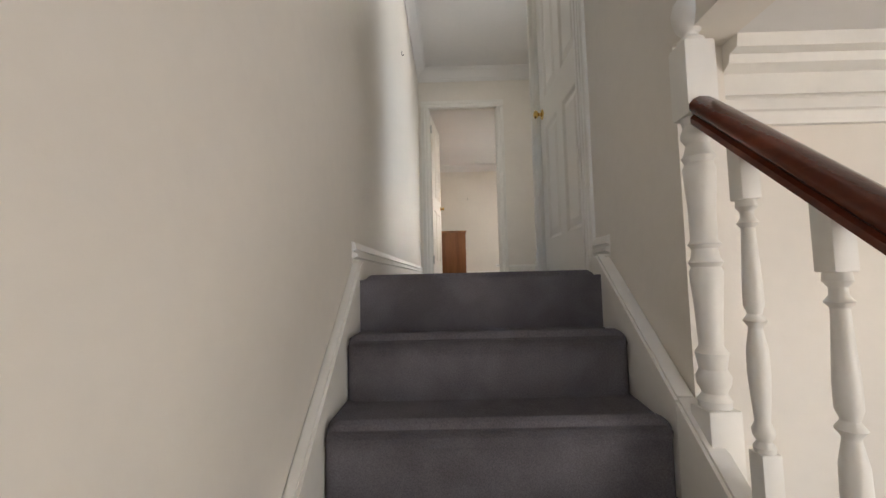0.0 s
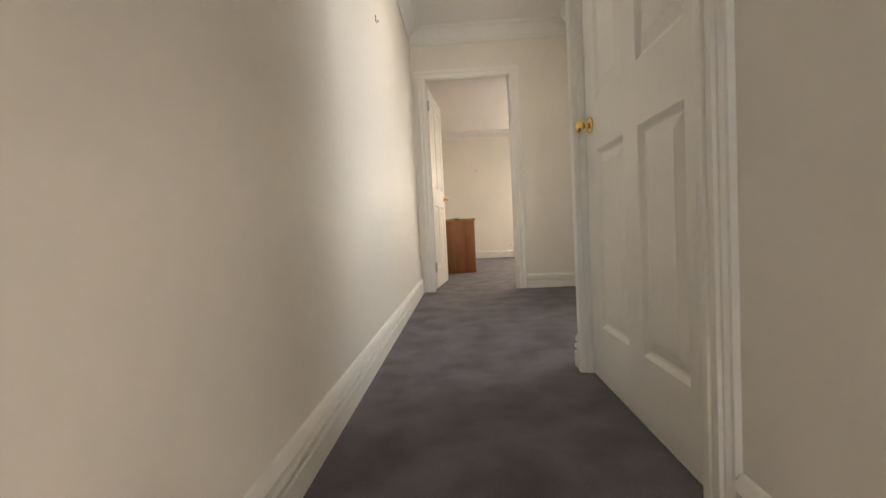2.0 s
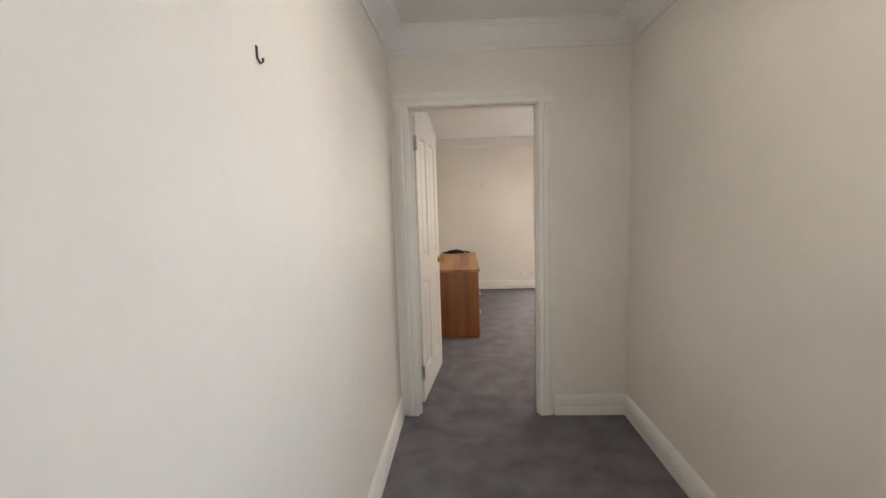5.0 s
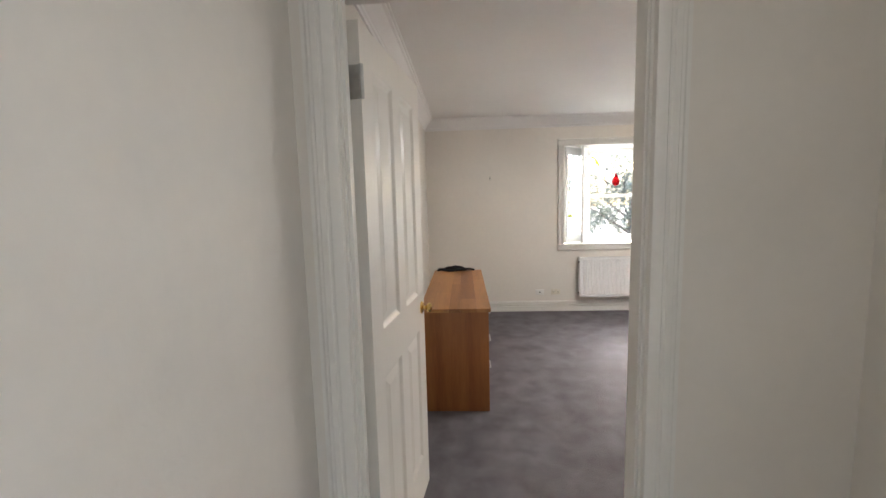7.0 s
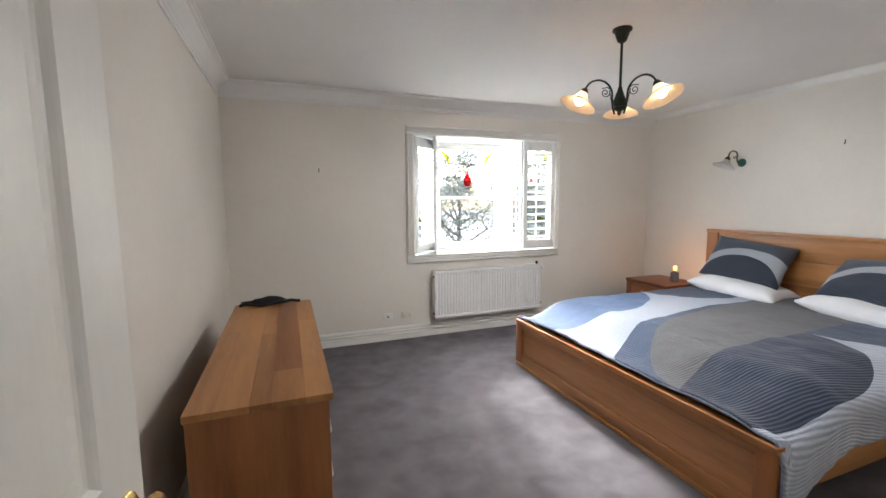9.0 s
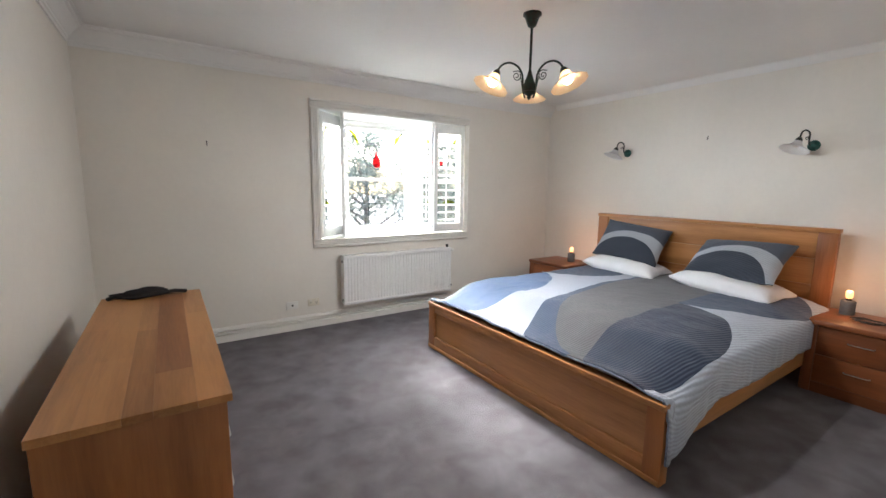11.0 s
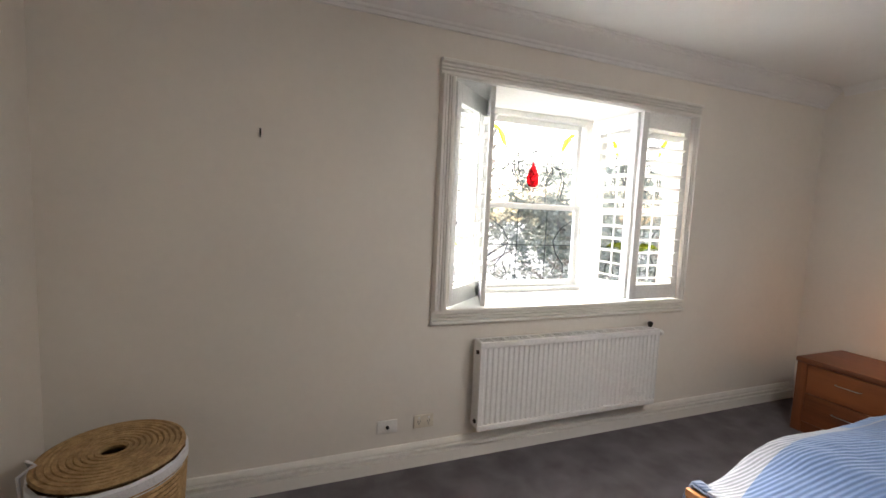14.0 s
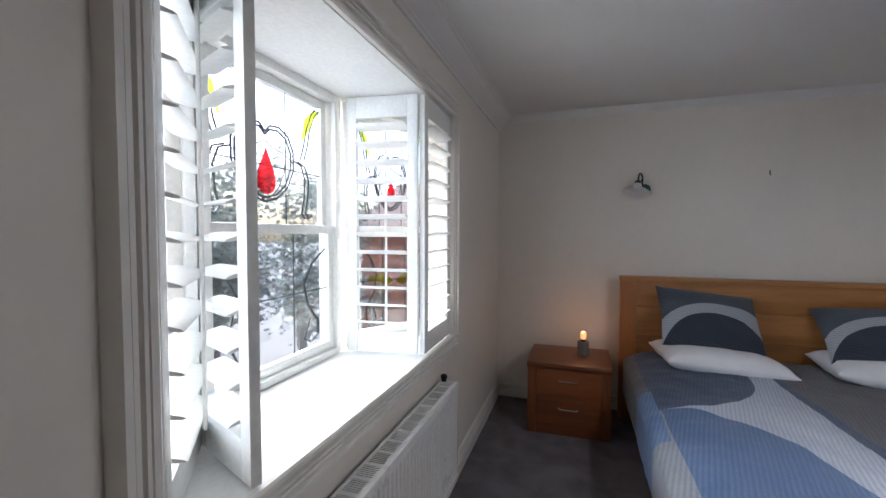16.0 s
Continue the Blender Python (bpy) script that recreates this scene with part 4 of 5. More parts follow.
part("pipe", tube([(RX1 + 0.022, RF + 0.05, RZ0 + 0.05), (RX1 + 0.022, RF + 0.075, RZ0 + 0.05), (RX1 + 0.022, YW, RZ0 + 0.05)], 0.0075, 8), STEEL, rad)
for bx in (1.95, 2.72):
    part("bracket", box(bx, bx + 0.03, RB, YW, 0.3, 0.6), RADP, rad)

# sockets
sk = thing("aerial_socket", "cream plastic aerial socket plate above the skirting", "socket", m=Matrix.Translation((1.205, YW, 0.252)))
part("plate", box(-0.056, 0.056, -0.010, 0, -0.036, 0.036, 0.004), PLASTW, sk)
part("jack", lathe([(0.009, 0), (0.009, 0.012), (0.005, 0.012), (0.005, 0.004), (0, 0.004)], 12, pose(0.0, -0.008, 0, rx=90)), DARKM, sk)
sk = thing("power_socket", "beige double power socket on the wall", "socket", m=Matrix.Translation((1.412, YW, 0.256)))
part("plate", box(-0.057, 0.057, -0.011, 0, -0.036, 0.036, 0.004), PLAST, sk)
for sx in (-0.028, 0.028):
    part("outlet", boxes([(sx - 0.008, sx - 0.005, -0.0125, -0.0105, -0.004, 0.006), (sx + 0.005, sx + 0.008, -0.0125, -0.0105, -0.004, 0.006), (sx - 0.0015, sx + 0.0015, -0.0125, -0.0105, -0.016, -0.008)]), DARKGAP, sk)
    part("switch", box(sx - 0.006, sx + 0.006, -0.015, -0.0105, 0.016, 0.028, 0.0015), PLASTW, sk)

# ---- chest of drawers ----
ch = thing("chest_of_drawers", "long oak chest of drawers against the wall", "chest of drawers")
C0, C1, CY0, CY1, CZ = -0.09, 0.385, 6.112, 7.70, 0.742
tx = [C0 - 0.005, C0 + 0.09, C0 + 0.20, C0 + 0.275, C0 + 0.39, C1 + 0.012]
breaks = [(7.05,), (6.62, 7.30), (6.95,), (6.40, 7.42), (7.16,)]
for k, (p, q, cut) in enumerate(zip(tx, tx[1:], breaks)):
    ends = [CY0 - 0.006, *cut, CY1 + 0.006]
    for j, (e0, e1) in enumerate(zip(ends, ends[1:])):
        part("top_plank", box(p, q - 0.0003, e0, e1 - 0.0002, CZ - 0.026, CZ), DOAK_Y if (k, j) in ((3, 1), (3, 2)) else OAK_Y, ch, "", None)
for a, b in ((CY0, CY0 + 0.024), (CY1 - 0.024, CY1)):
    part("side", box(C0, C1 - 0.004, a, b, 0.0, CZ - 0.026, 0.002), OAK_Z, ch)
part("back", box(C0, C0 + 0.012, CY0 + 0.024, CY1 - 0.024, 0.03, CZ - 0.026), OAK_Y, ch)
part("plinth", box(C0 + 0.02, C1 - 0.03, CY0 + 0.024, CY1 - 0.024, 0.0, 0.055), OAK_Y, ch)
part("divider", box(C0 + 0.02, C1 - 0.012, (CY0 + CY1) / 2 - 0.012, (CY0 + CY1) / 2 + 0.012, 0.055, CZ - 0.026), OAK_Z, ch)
for k in range(2):
    for j in range(3):
        y0 = CY0 + 0.028 + k * 0.772
        z0 = 0.062 + j * 0.217
        f = part("drawer", box(C1 - 0.022, C1 - 0.002, y0, y0 + 0.758, z0, z0 + 0.207, 0.003), OAK_Y, ch, "oak drawer front")
        ym = y0 + 0.379
        part("handle", tube([(C1 - 0.003, ym - 0.07, z0 + 0.12), (C1 + 0.022, ym - 0.07, z0 + 0.12), (C1 + 0.026, ym - 0.06, z0 + 0.12), (C1 + 0.026, ym + 0.06, z0 + 0.12), (C1 + 0.022, ym + 0.07, z0 + 0.12), (C1 - 0.003, ym + 0.07, z0 + 0.12)], 0.005, 8), STEEL, f, "brushed metal bar handle")


def blob(cx, cy, cz, rx, ry, rz, seed, rough=0.35, n=3):
    """A slumped lump of cloth."""
    bm = bmesh.new()
    bmesh.ops.create_icosphere(bm, subdivisions=n + 1, radius=1)
    for v in bm.verts:
        k = 1 + rough * noise.noise(v.co * 1.7 + Vector((seed, 0, 0))) + 0.15 * noise.noise(v.co * 5 + Vector((0, seed, 0)))
        z = max(v.co.z * k, 0.0)
        v.co = Vector((cx + v.co.x * k * rx, cy + v.co.y * k * ry, cz + z * rz))
    return bm


bag = thing("bag", "soft black cloth bag lying on the chest", "bag")
part("body", blob(0.09, 7.672, CZ, 0.15, 0.032, 0.045, 3.0, 0.6), BLACKC, bag)
part("strap", tube([(-0.06, 7.63, CZ + 0.012), (-0.02, 7.60, CZ + 0.03), (0.06, 7.595, CZ + 0.012), (0.16, 7.60, CZ + 0.02), (0.26, 7.61, CZ + 0.03), (0.32, 7.65, CZ + 0.012)], 0.011, 8), BLACKC, bag)

# ---- laundry basket ----
BX, BY, BZ, BR = 0.13, 8.32, 0.55, 0.21
bk = thing("laundry_basket", "round woven seagrass laundry basket with a white liner", "basket", m=Matrix.Translation((BX, BY, 0)))
bm = bmesh.new()
for i in range(26):
    tube(arc((0, 0, 0.012 + i * 0.019), BR * (0.86 + 0.14 * i / 25), 0, 353, 40, ((1, 0, 0), (0, 1, 0))), 0.0115, 6, bm, True)
part("body", bm, WICKER, bk, "coiled seagrass wall")
part("liner", shell([(BR + 0.006, BZ - 0.075), (BR + 0.013, BZ - 0.055), (BR + 0.012, BZ - 0.03), (BR + 0.004, BZ - 0.022)], 48, None, None, 0.012, 17), LINEN, bk, "white cloth liner folded over the rim")
bm = bmesh.new()
for i in range(10):
    r = 0.045 + i * 0.0178
    tube(arc((0, 0, BZ - 0.008 + 0.004 * math.cos(i / 9 * 1.5)), r, 0, 352, 44, ((1, 0, 0), (0, 1, 0))), 0.0105, 6, bm, True)
part("lid", bm, WICKER, bk, "coiled seagrass lid with a finger hole")
part("bottom", lathe([(0, 0.004), (BR * 0.86, 0.004), (BR * 0.86, 0.012), (0, 0.012)], 32), WICKER, bk)
part("tie", tube([(-BR, -0.02, BZ - 0.03), (-BR - 0.01, -0.03, BZ + 0.015), (-BR + 0.02, -0.05, BZ + 0.01), (-BR - 0.02, -0.06, BZ - 0.02), (-BR - 0.012, -0.07, BZ - 0.09)], 0.006, 6), LINEN, bk, "white knotted tie")

# ---- bed ----
bed = thing("bed", "wide oak bed frame with panelled headboard and footboard", "bed")
F0, F1 = 2.125, 2.185
BY0, BY1 = 5.60, 7.70
part("footboard_cap", box(F0 - 0.008, F1 + 0.012, BY0, BY1, 0.388, 0.418, 0.005), OAK_Y, bed)
part("footboard_panel", box(F0 + 0.018, F1 - 0.012, BY0 + 0.09, BY1 - 0.09, 0.115, 0.335), OAK_Y, bed)
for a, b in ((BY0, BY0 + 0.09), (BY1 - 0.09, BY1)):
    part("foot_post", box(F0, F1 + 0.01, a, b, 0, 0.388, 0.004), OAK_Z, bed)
part("footboard_rail", box(F0 + 0.002, F1, BY0 + 0.09, BY1 - 0.09, 0.335, 0.388, 0.004), OAK_Y, bed)
part("footboard_rail", box(F0 + 0.002, F1, BY0 + 0.09, BY1 - 0.09, 0.03, 0.115, 0.004), OAK_Y, bed)
part("footboard_base", box(F0 - 0.006, F1, BY0 + 0.004, BY1 - 0.004, 0.006, 0.032, 0.003), OAK_Y, bed)
for a in (BY0 + 0.012, BY1 - 0.042):
    part("side_rail", box(F1 + 0.01, 4.52, a, a + 0.03, 0.17, 0.36, 0.004), OAK_X, bed)
HB0, HB1, HY0, HY1 = 4.50, 4.565, 5.63, 7.745
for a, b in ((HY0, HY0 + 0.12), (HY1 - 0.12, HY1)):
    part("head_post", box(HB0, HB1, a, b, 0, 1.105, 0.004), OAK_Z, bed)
part("headboard_cap", box(HB0 - 0.008, HB1 + 0.008, HY0 - 0.006, HY1 + 0.006, 1.105, 1.138, 0.005), OAK_Y, bed)
for j in range(4):
    part("headboard_plank", box(HB0 + 0.014, HB1 - 0.014, HY0 + 0.12, HY1 - 0.12, 0.26 + j * 0.2115, 0.26 + (j + 1) * 0.2115 - 0.002, 0.003), OAK_Y, bed)
part("slat_base", box(F1, 4.5, BY0 + 0.05, BY1 - 0.05, 0.19, 0.21), OAK_X, bed)
mt = tagged(part("mattress", box(F1 + 0.02, 4.49, BY0 + 0.045, BY1 - 0.045, 0.211, 0.425, 0.05, 4), MATT), "thick white mattress on the bed frame", "mattress")


def duvet():
    """A cloth with drops at the sides and foot; UV holds its flat metres."""
    nx, ny = 110, 120
    x0, x1, y0, y1 = 2.11, 4.42, 5.41, 7.94
    bm = bmesh.new()
    uv = bm.loops.layers.uv.new("cloth")
    grid, flat = [], {}
    for i in range(nx + 1):
        row = []
        for j in range(ny + 1):
            u, w = x0 + (x1 - x0) * i / nx, y0 + (y1 - y0) * j / ny
            p = Vector((u * 1.3, w * 1.3, 0.0))
            top = 0.575 + 0.020 * noise.noise(p * 1.6) + 0.009 * noise.noise(p * 5.0) + 0.004 * noise.noise(p * 13)
            x, yv, z = u, w, top
            # foot: a slope down onto the footboard
            ft = max(0.0, min(1.0, (2.62 - u) / 0.42))
            z -= 0.125 * ft * ft * (3 - 2 * ft)
            if u < 2.19:
                z = z + (2.19 - u) * 0.10
                x = 2.19 - (2.19 - u) * 0.62
            # sides: roll over the mattress edge
            for edge, sg in ((BY0 + 0.075, -1), (BY1 - 0.075, 1)):
                over = (w - edge) * sg
                if over > -0.16:
                    k = max(0.0, min(1.0, (over + 0.16) / 0.16))
                    z -= 0.035 * k * k
                if over > 0:
                    out = min(over, 0.085)
                    down = max(0.0, over - 0.06)
                    wav = 0.010 * noise.noise(Vector((u * 7, sg * 3.0, 0))) + 0.006 * noise.noise(Vector((u * 19, sg * 9.0, 1)))
                    yv = edge + sg * (out + wav * min(1, down / 0.1))
                    z -= 0.35 * out + down * 0.95
            if u < 2.5 and w < 5.66:
                z -= 0.10 * (2.5 - u) / 0.44 * (5.66 - w) / 0.30
            if u < 2.19 and BY0 < yv < BY1:
                z = max(z, 0.425 + 0.006 * (1 + noise.noise(Vector((w * 22, 4, 0)))))
            v = bm.verts.new((x + (0.012 * noise.noise(Vector((w * 16, 0, 7))) if i < 3 else 0), yv, z))
            flat[v] = (u, w)
            row.append(v)
        grid.append(row)
    for i in range(nx):
        for j in range(ny):
            f = bm.faces.new((grid[i][j], grid[i + 1][j], grid[i + 1][j + 1], grid[i][j + 1]))
            for lp in f.loops:
                lp[uv].uv = flat[lp.vert]
    grid_pts = [[v.co.copy() for v in grid[0]], [r[0].co.copy() for r in grid], [r[-1].co.copy() for r in grid]]
    ob = part("duvet", bm, DUVET, None, "", 80)
    so = ob.modifiers.new("thick", "SOLIDIFY")
    so.thickness, so.offset = 0.012, 1
    for edge, name in ((grid_pts[0], "foot_hem"), (grid_pts[1], "side_hem"), (grid_pts[2], "side_hem")):
        part(name, tube(edge, 0.0055, 6), HEM, ob, "stitched grey hem")
    return tagged(ob, "blue and grey printed duvet with large ovals, spread over the bed", "duvet")


duvet()


def pillow_mesh(w, d, h, material, seed, name):
    n = 26
    bm = bmesh.new()
    uv = bm.loops.layers.uv.new("cloth")
    flat = {}
    sides = []
    for sg in (1, -1):
        g = []
        for i in range(n + 1):
            row = []
            for j in range(n + 1):
                a, b = i / n * 2 - 1, j / n * 2 - 1
                e = max(0.0, (1 - abs(a) ** 3.0) * (1 - abs(b) ** 3.0)) ** 0.45
                pin = 1 - 0.07 * (a * a * (1 - b * b) * 0 + (1 - a * a) * b * b) - 0.05 * (1 - b * b) * a * a
                v = bm.verts.new((a * w / 2 * pin, b * d / 2 * pin, sg * (h / 2 * e + 0.006) + 0.012 * noise.noise(Vector((a * 2.2 + seed, b * 2.2, sg)))))
                flat[v] = ((a + 1) / 2 * w, (b + 1) / 2 * d)
                row.append(v)
            g.append(row)
        sides.append(g)
        for i in range(n):
            for j in range(n):
                c = (g[i][j], g[i + 1][j], g[i + 1][j + 1], g[i][j + 1])
                bm.faces.new(c)
    a, b = sides
    loop = [(i, 0) for i in range(n)] + [(n, j) for j in range(n)] + [(i, n) for i in range(n, 0, -1)] + [(0, j) for j in range(n, 0, -1)]
    for k in range(len(loop)):
        p, q = loop[k], loop[(k + 1) % len(loop)]
        bm.faces.new((a[p[0]][p[1]], a[q[0]][q[1]], b[q[0]][q[1]], b[p[0]][p[1]]))
    for f in bm.faces:
        for lp in f.loops:
            lp[uv].uv = flat[lp.vert]
    return part(name, bm, material, None, "", 80)


def pillow(name, m, w, d, h, material, seed, label):
    ob = pillow_mesh(w, d, h, material, seed, name)
    ob.matrix_world = m
    return tagged(ob, label, "pillow", "pillows on the bed")


pillow("pillow", pose(4.20, 7.16, 0.622, 0, 5, -84), 0.74, 0.46, 0.17, LINEN, 1, "plain white pillow lying flat on the bed")
pillow("pillow", pose(4.19, 6.20, 0.622, 0, 4, -94), 0.78, 0.46, 0.17, LINEN, 5, "plain white pillow lying flat on the bed")
pillow("pillow", pose(4.30, 7.19, 0.862, 52, 7, -80), 0.66, 0.46, 0.17, CASE, 2, "printed navy and grey pillow leaning on the headboard")
pillow("pillow", pose(4.27, 6.20, 0.830, 39, -3, -97), 0.72, 0.45, 0.17, CASE, 8, "printed navy and grey pillow leaning on the headboard")


# ---- nightstands with lamps ----
def nightstand(m, label):
    n = thing("nightstand", label, "nightstand", "nightstands beside the bed", m=m)
    w, d, h = 0.58, 0.52, 0.525
    part("top", box(-0.014, d, -0.006, w + 0.006, h - 0.036, h, 0.012, 3), NOAK_Y, n)
    for a in (0, w - 0.062):
        part("side", box(0, d, a, a + 0.062, 0.0, h - 0.036, 0.005), NOAK_Z, n)
    part("back", box(d - 0.012, d, 0.062, w - 0.062, 0.02, h - 0.036), NOAK_Y, n)
    part("plinth", box(0.010, d - 0.02, 0.062, w - 0.062, 0.0, 0.075), NOAK_Y, n)
    for z0, z1 in ((0.079, 0.278), (0.282, h - 0.040)):
        f = part("drawer", box(0.006, 0.028, 0.064, w - 0.064, z0, z1, 0.003), NOAK_Y, n, "oak drawer front")
        part("box", box(0.028, d - 0.03, 0.075, w - 0.075, z0 + 0.02, z1 - 0.03), NOAK_X, f)
        zh = (z0 + z1) / 2 + 0.02
        part("handle", tube([(0.008, w / 2 - 0.065, zh), (-0.010, w / 2 - 0.062, zh), (-0.013, w / 2 - 0.05, zh), (-0.013, w / 2 + 0.05, zh), (-0.010, w / 2 + 0.062, zh), (0.008, w / 2 + 0.065, zh)], 0.0034, 8), STEEL, f, "brushed metal bar handle")
    return n


nightstand(pose(4.065, 7.825, 0), "reddish oak two-drawer nightstand near the window corner")
nightstand(pose(4.02, 5.04, 0), "reddish oak two-drawer nightstand beside the bed")


def candle_lamp(m):
    c = thing("table_lamp", "small grey concrete lamp with a bare glowing amber bulb", "table lamp", "bedside lamps", m=m)
    part("base", lathe([(0, 0), (0.040, 0), (0.043, 0.004), (0.043, 0.100), (0.040, 0.104), (0.022, 0.104), (0.022, 0.095), (0, 0.095)], 28), CONCR, c)
    part("socket", lathe([(0.016, 0.095), (0.016, 0.118), (0.013, 0.12), (0, 0.12)], 16), DARKM, c)
    part("bulb", lathe([(0.012, 0.118), (0.020, 0.128), (0.0215, 0.14), (0.0215, 0.166), (0.017, 0.177), (0, 0.180)], 16), FLAME, c, "glowing amber bulb")
    return c


cl = candle_lamp(pose(4.38, 8.015, 0.525))
copy_thing(cl, pose(4.40, 5.50, 0.525))
cb = thing("charging_cable", "coiled black charging cable on the nightstand", "cable")
pts = []
for i in range(70):
    a = i * 0.3
    pts.append((4.25 + 0.055 * math.cos(a) + 0.012 * math.sin(i), 5.33 + 0.075 * math.sin(a) + 0.0006 * i, 0.530 + 0.004 * (i % 5) / 5 + 0.0001 * i))
part("cord", tube(pts, 0.0035, 6), BLACKP, cb)

# ---- light fittings ----
def scroll_arm(bm, reach, top, tilt_end):
    """A swan-neck arm in the local xz plane from the hub to the shade."""
    pts = [(0.03, 0, 0.02), (0.045, 0, 0.06), (0.05, 0, 0.12)]
    c = ((0.05 + reach) / 2, 0, top - (reach - 0.05) / 2)
    r = (reach - 0.05) / 2
    pts += [tuple(p) for p in arc(c, r, 180, 20, 12, ((1, 0, 0), (0, 0, 1)))]
    tube(pts, 0.0065, 8, bm)
    # curl under the neck
    curl = []
    for i in range(22):
        a = i / 21 * 9.5
        rr = 0.030 * (1 - i / 26)
        curl.append((0.05 + 0.045 + rr * math.cos(a + 2.6), 0, top - 0.075 + rr * math.sin(a + 2.6)))
    tube([(0.052, 0, top - 0.14)] + curl, 0.003, 6, bm)
    tube([(0.06, 0, top - 0.055), (0.085, 0, top - 0.042), (0.12, 0, top - 0.05)], 0.003, 6, bm)
    return Vector(pts[-1])


SHADE = [(0.022, 0.0), (0.028, -0.010), (0.036, -0.030), (0.052, -0.052), (0.080, -0.070), (0.104, -0.082), (0.114, -0.092)]
CHX, CHY, CHD = 2.262, 6.715, -0.078   # place, and drop of the hub
chd = thing("chandelier", "three-arm dark bronze chandelier with lit amber glass shades", "chandelier", m=Matrix.Translation((CHX, CHY, 0)))
part("canopy", lathe([(0.058, CH), (0.058, CH - 0.012), (0.046, CH - 0.02), (0.036, CH - 0.05), (0.026, CH - 0.075), (0.010, CH - 0.085), (0, CH - 0.085)], 24), VERDI, chd, "bell-shaped ceiling canopy")
part("stem", lathe([(0.008, CH - 0.08), (0.008, 2.20 + CHD), (0.014, 2.195 + CHD), (0.014, 2.185 + CHD), (0.010, 2.18 + CHD)], 14), VERDI, chd)
part("hub", lathe([(r, 2.235 + CHD - (2.20 - z) * 0.80) for r, z in [(0.010, 2.20), (0.016, 2.17), (0.028, 2.13), (0.040, 2.09), (0.042, 2.07), (0.034, 2.045), (0.040, 2.04), (0.038, 2.03), (0.022, 2.015), (0.012, 2.005), (0.014, 1.995), (0.008, 1.985), (0, 1.982)]], 24), VERDI, chd, "turned urn-shaped hub")
for ang in (45, 165, 285):
    bm = bmesh.new()
    end = scroll_arm(bm, 0.235, 0.225, 0)
    rot = Matrix.Translation((0, 0, 2.045 + CHD)) @ Euler((0, 0, radians(ang))).to_matrix().to_4x4()
    bm.transform(rot)
    arm = part("arm", bm, VERDI, chd, "swan-neck arm with a scroll")
    tip = rot @ Matrix.Translation(end) @ Euler((0, radians(-26), 0)).to_matrix().to_4x4()
    part("holder", lathe([(0.010, 0.012), (0.018, 0.004), (0.026, -0.012), (0.027, -0.026), (0.022, -0.028), (0, -0.028)], 18, tip), VERDI, arm)
    sh = part("shade", shell(SHADE, 36, tip @ Matrix.Translation((0, 0, -0.012)), None, 0.03, 12), AMBER, chd, "scalloped amber glass shade")
    bl = part("bulb", lathe([(0.010, -0.026), (0.014, -0.034), (0.026, -0.050), (0.032, -0.066), (0.031, -0.080), (0.022, -0.094), (0.010, -0.100), (0, -0.102)], 16, tip), BULB, chd, "lit bulb")


def sconce(m):
    s = thing("wall_sconce", "unlit dark green wall sconce with a frosted glass shade", "wall lamp", "sconces over the bed", m=m)
    part("backplate", lathe([(0.040, 0), (0.040, 0.008), (0.032, 0.016), (0.022, 0.022), (0.014, 0.034), (0, 0.036)], 24, pose(0, 0, 0, ry=90)), TEALM, s, "round green backplate")
    bm = bmesh.new()
    c = (0.085, 0, 0.075)
    pts = [(0.03, 0, 0.0), (0.045, 0, 0.01), (0.048, 0, 0.04)] + [tuple(p) for p in arc(c, 0.038, 180, 15, 12, ((1, 0, 0), (0, 0, 1)))] + [(0.128, 0, 0.055)]
    tube(pts, 0.006, 8, bm)
    curl = [(0.072 + 0.016 * (1 - i / 22) * math.cos(i * 0.45 + 2), 0, 0.055 + 0.016 * (1 - i / 22) * math.sin(i * 0.45 + 2)) for i in range(18)]
    tube(curl, 0.0025, 6, bm)
    turn = Euler((0, 0, radians(-28))).to_matrix().to_4x4()
    bm.transform(turn)
    part("arm", bm, VERDI, s, "curved arm with a scroll")
    tip = turn @ Matrix.Translation((0.130, 0, 0.05)) @ Euler((0, radians(-22), 0)).to_matrix().to_4x4()
    part("holder", lathe([(0.008, 0.01), (0.016, 0.004), (0.024, -0.012), (0.025, -0.024), (0, -0.025)], 18, tip), VERDI, s)
    part("shade", shell([(r * 0.86, z * 0.86) for r, z in SHADE], 36, tip @ Matrix.Translation((0, 0, -0.012)), None, 0.03, 12), FROST, s, "scalloped frosted glass shade")
    s.scale = (1.06, 1.06, 1.06)
    part("bulb", lathe([(0.010, -0.024), (0.018, -0.045), (0.020, -0.058), (0.014, -0.070), (0, -0.075)], 14, tip), PLASTW, s, "unlit bulb")
    return s


sc = sconce(pose(XH, 7.56, 1.825, rz=180))
copy_thing(sc, pose(XH, 5.905, 1.79, rz=180))

# ---- outside ----
# ground is out of view, made pale to bounce daylight onto the ceiling
structure("ground", box(-150, 150, -150, 220, -3.3, -3.1), BOUNCE_GROUND, "unseen pale ground far below the window, bouncing daylight up")


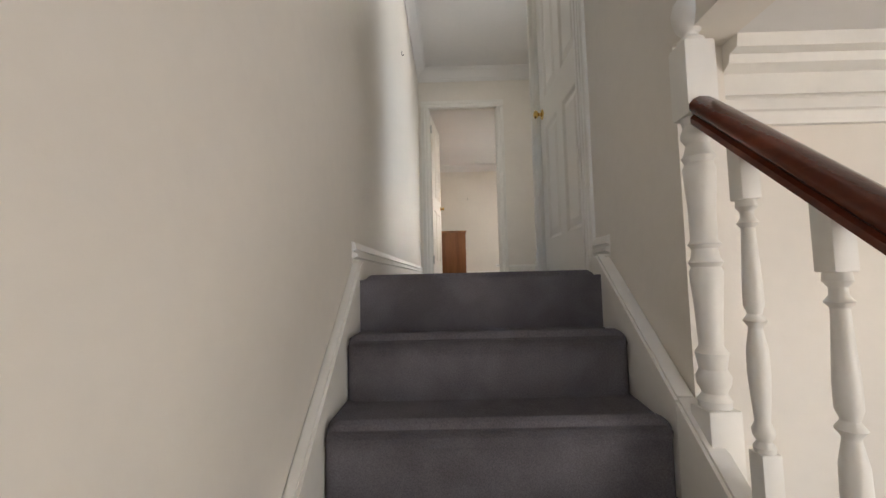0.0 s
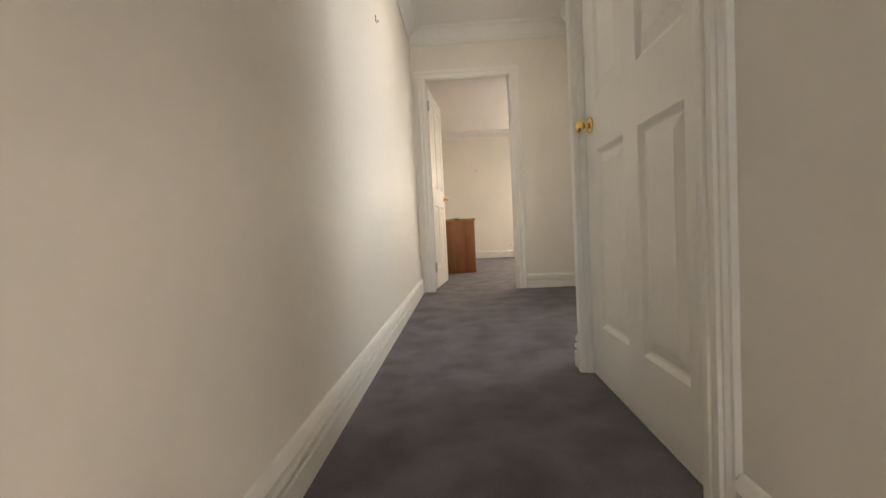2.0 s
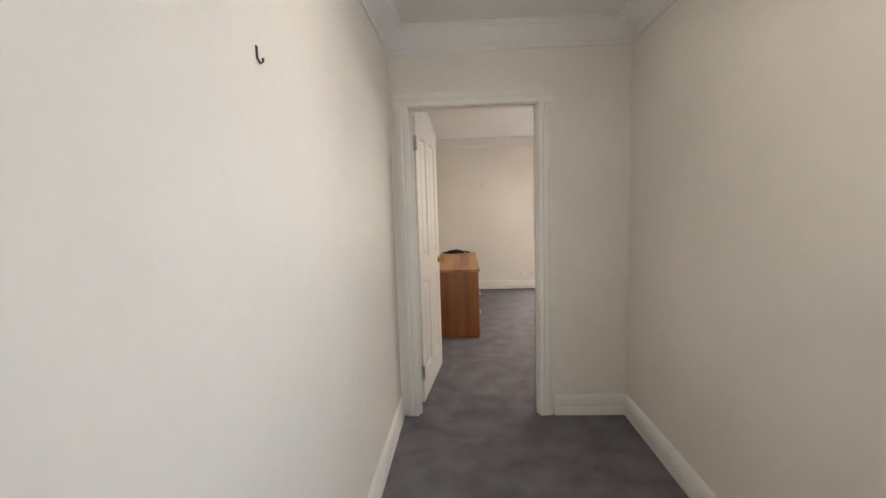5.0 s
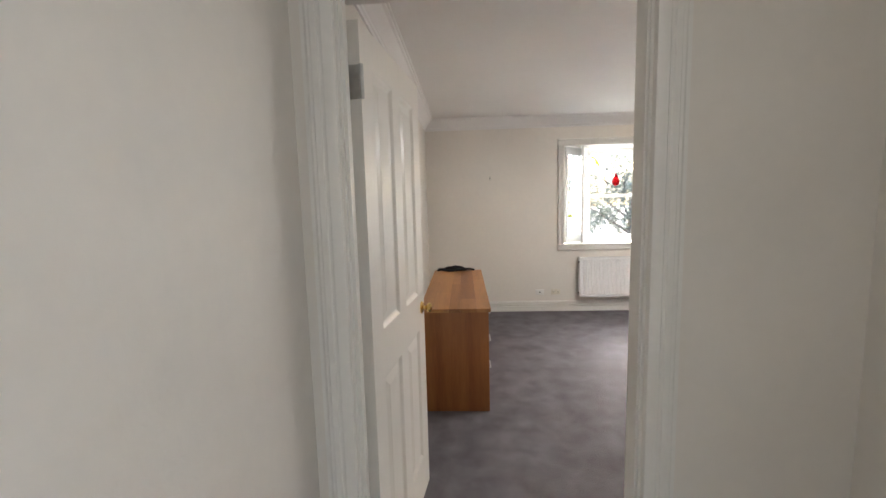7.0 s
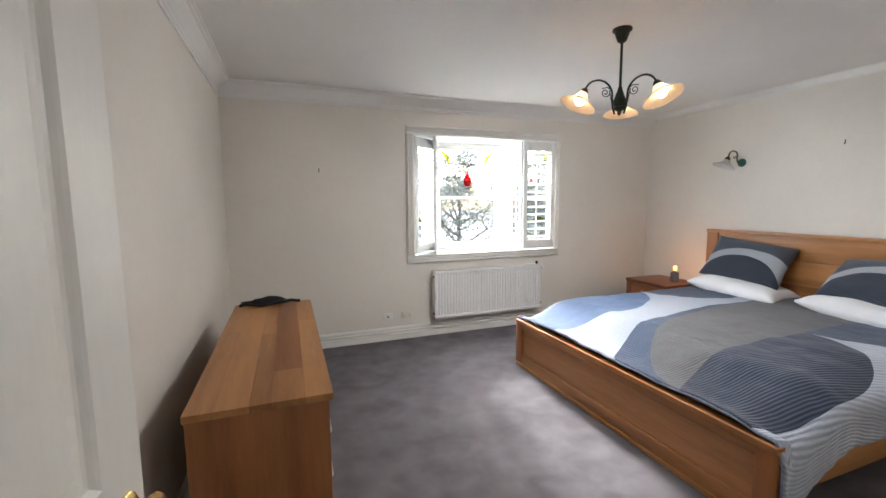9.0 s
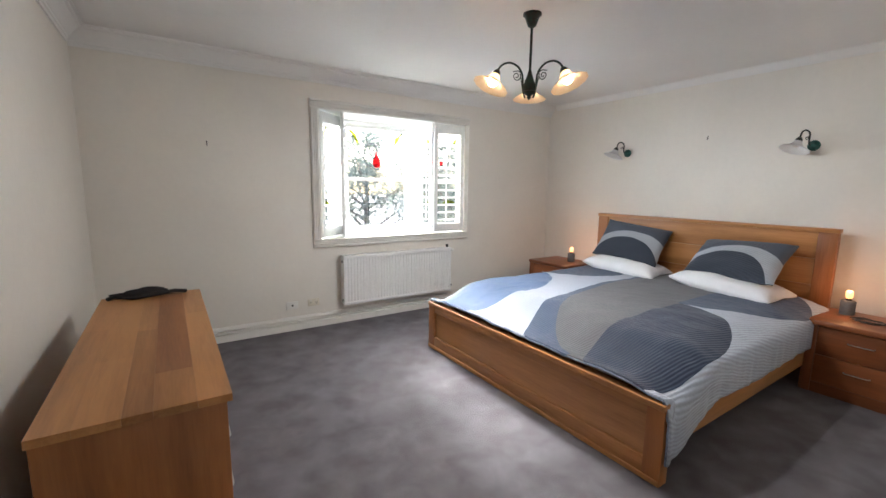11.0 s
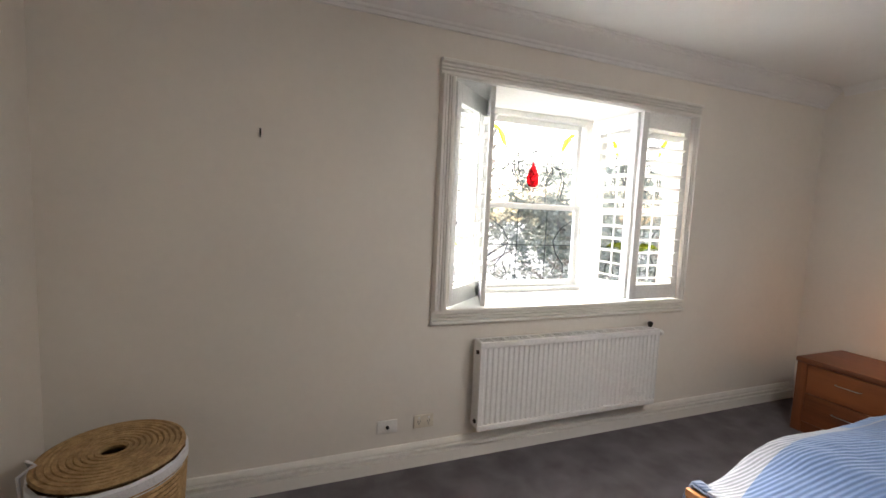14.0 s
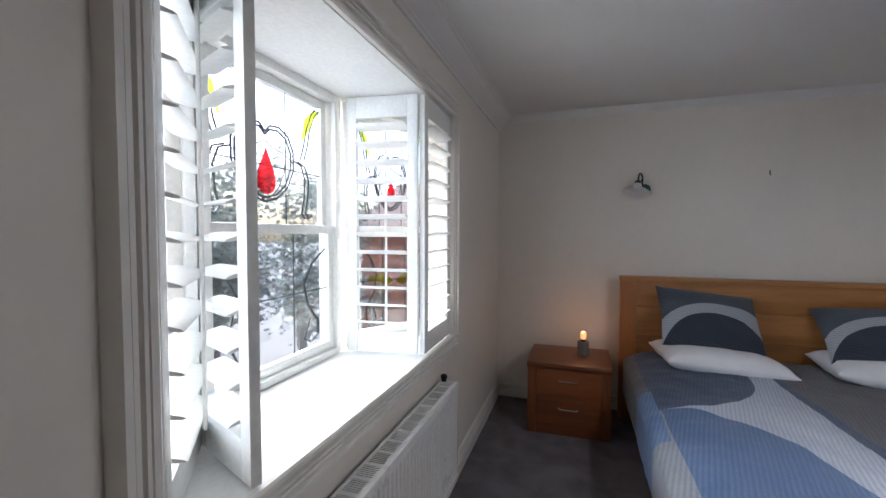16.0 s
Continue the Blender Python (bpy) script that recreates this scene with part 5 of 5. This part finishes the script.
def tree(x, y, h, r, n, seed, label):
    rnd = random.Random(seed)
    t = thing("tree", label, "tree", "garden trees", m=Matrix.Translation((x, y, -3.1)))
    bm = tube([(0, 0, 0), (0.06, 0.03, h * 0.25), (-0.03, 0.06, h * 0.5), (0.02, 0, h * 0.8)], [0.16, 0.12, 0.09, 0.04], 10)
    tips = []
    for i in range(9):
        a, z = rnd.uniform(0, 6.28), h * rnd.uniform(0.3, 0.7)
        e = Vector((math.cos(a) * r * 0.7, math.sin(a) * r * 0.7, z + h * 0.16))
        tube([(0, 0, z), tuple(e * 0.5 + Vector((0, 0, z * 0.5))), tuple(e)], [0.06, 0.04, 0.015], 6, bm)
        tips.append(e)
    part("trunk", bm, BARK, t)
    verts, faces = [], []
    clumps = [Vector((rnd.gauss(0, r * 0.42), rnd.gauss(0, r * 0.42), h * rnd.uniform(0.35, 1.0))) for _ in range(34)] + tips
    for i in range(n):
        c = clumps[rnd.randrange(len(clumps))]
        p = c + Vector((rnd.gauss(0, 0.26), rnd.gauss(0, 0.26), rnd.gauss(0, 0.24)))
        e = Euler((rnd.uniform(-1, 1), rnd.uniform(-1, 1), rnd.uniform(0, 6.28))).to_matrix()
        s = rnd.uniform(0.05, 0.10)
        k = len(verts)
        verts += [p + e @ Vector(q) * s for q in ((0, -1, 0), (0.45, 0, 0.08), (0, 1, 0), (-0.45, 0, 0.08))]
        faces.append((k, k + 1, k + 2, k + 3))
    me = bpy.data.meshes.new("crown")
    me.from_pydata([tuple(v) for v in verts], [], faces)
    me.materials.append(LEAF)
    o = new("crown", me)
    o.parent = t
    return t


tree(-4.5, 18.5, 5.0, 1.9, 9000, 4, "leafy garden tree behind the bay window")
tree(11.5, 19.5, 5.6, 1.9, 8000, 9, "leafy garden tree beside a brick house")
tree(-1.5, 19.5, 6.8, 1.9, 5000, 12, "tall leafy garden tree on the pale ground")
tree(9.6, 14.6, 6.0, 2.0, 6500, 15, "leafy garden tree near the brick house")
tree(13.4, 24.0, 7.2, 2.2, 7000, 21, "tall leafy tree at the back of the garden")
tree(6.6, 19.5, 6.6, 2.4, 10000, 33, "leafy tree in front of the bay window")
tree(9.2, 18.0, 6.0, 2.3, 10000, 37, "leafy tree in front of the bay window")
tree(3.6, 22.0, 6.6, 2.4, 9000, 41, "leafy tree far down the garden")
house = thing("house", "red brick neighbouring house with a tiled roof", "house")
part("wall", box(11.5, 18, 8.5, 14, -3.1, 1.5), BRICK, house)
part("roof", prism([(11.2, 8.2, 1.5), (18.3, 8.2, 1.5), (14.75, 8.2, 3.2)], (0, 6.1, 0)), ROOF, house)
wd = part("window", box(11.46, 11.5, 10.0, 11.2, -0.6, 0.7), SHUT, house)
part("pane", box(11.44, 11.458, 10.08, 11.12, -0.52, 0.62), CLEAR, wd)
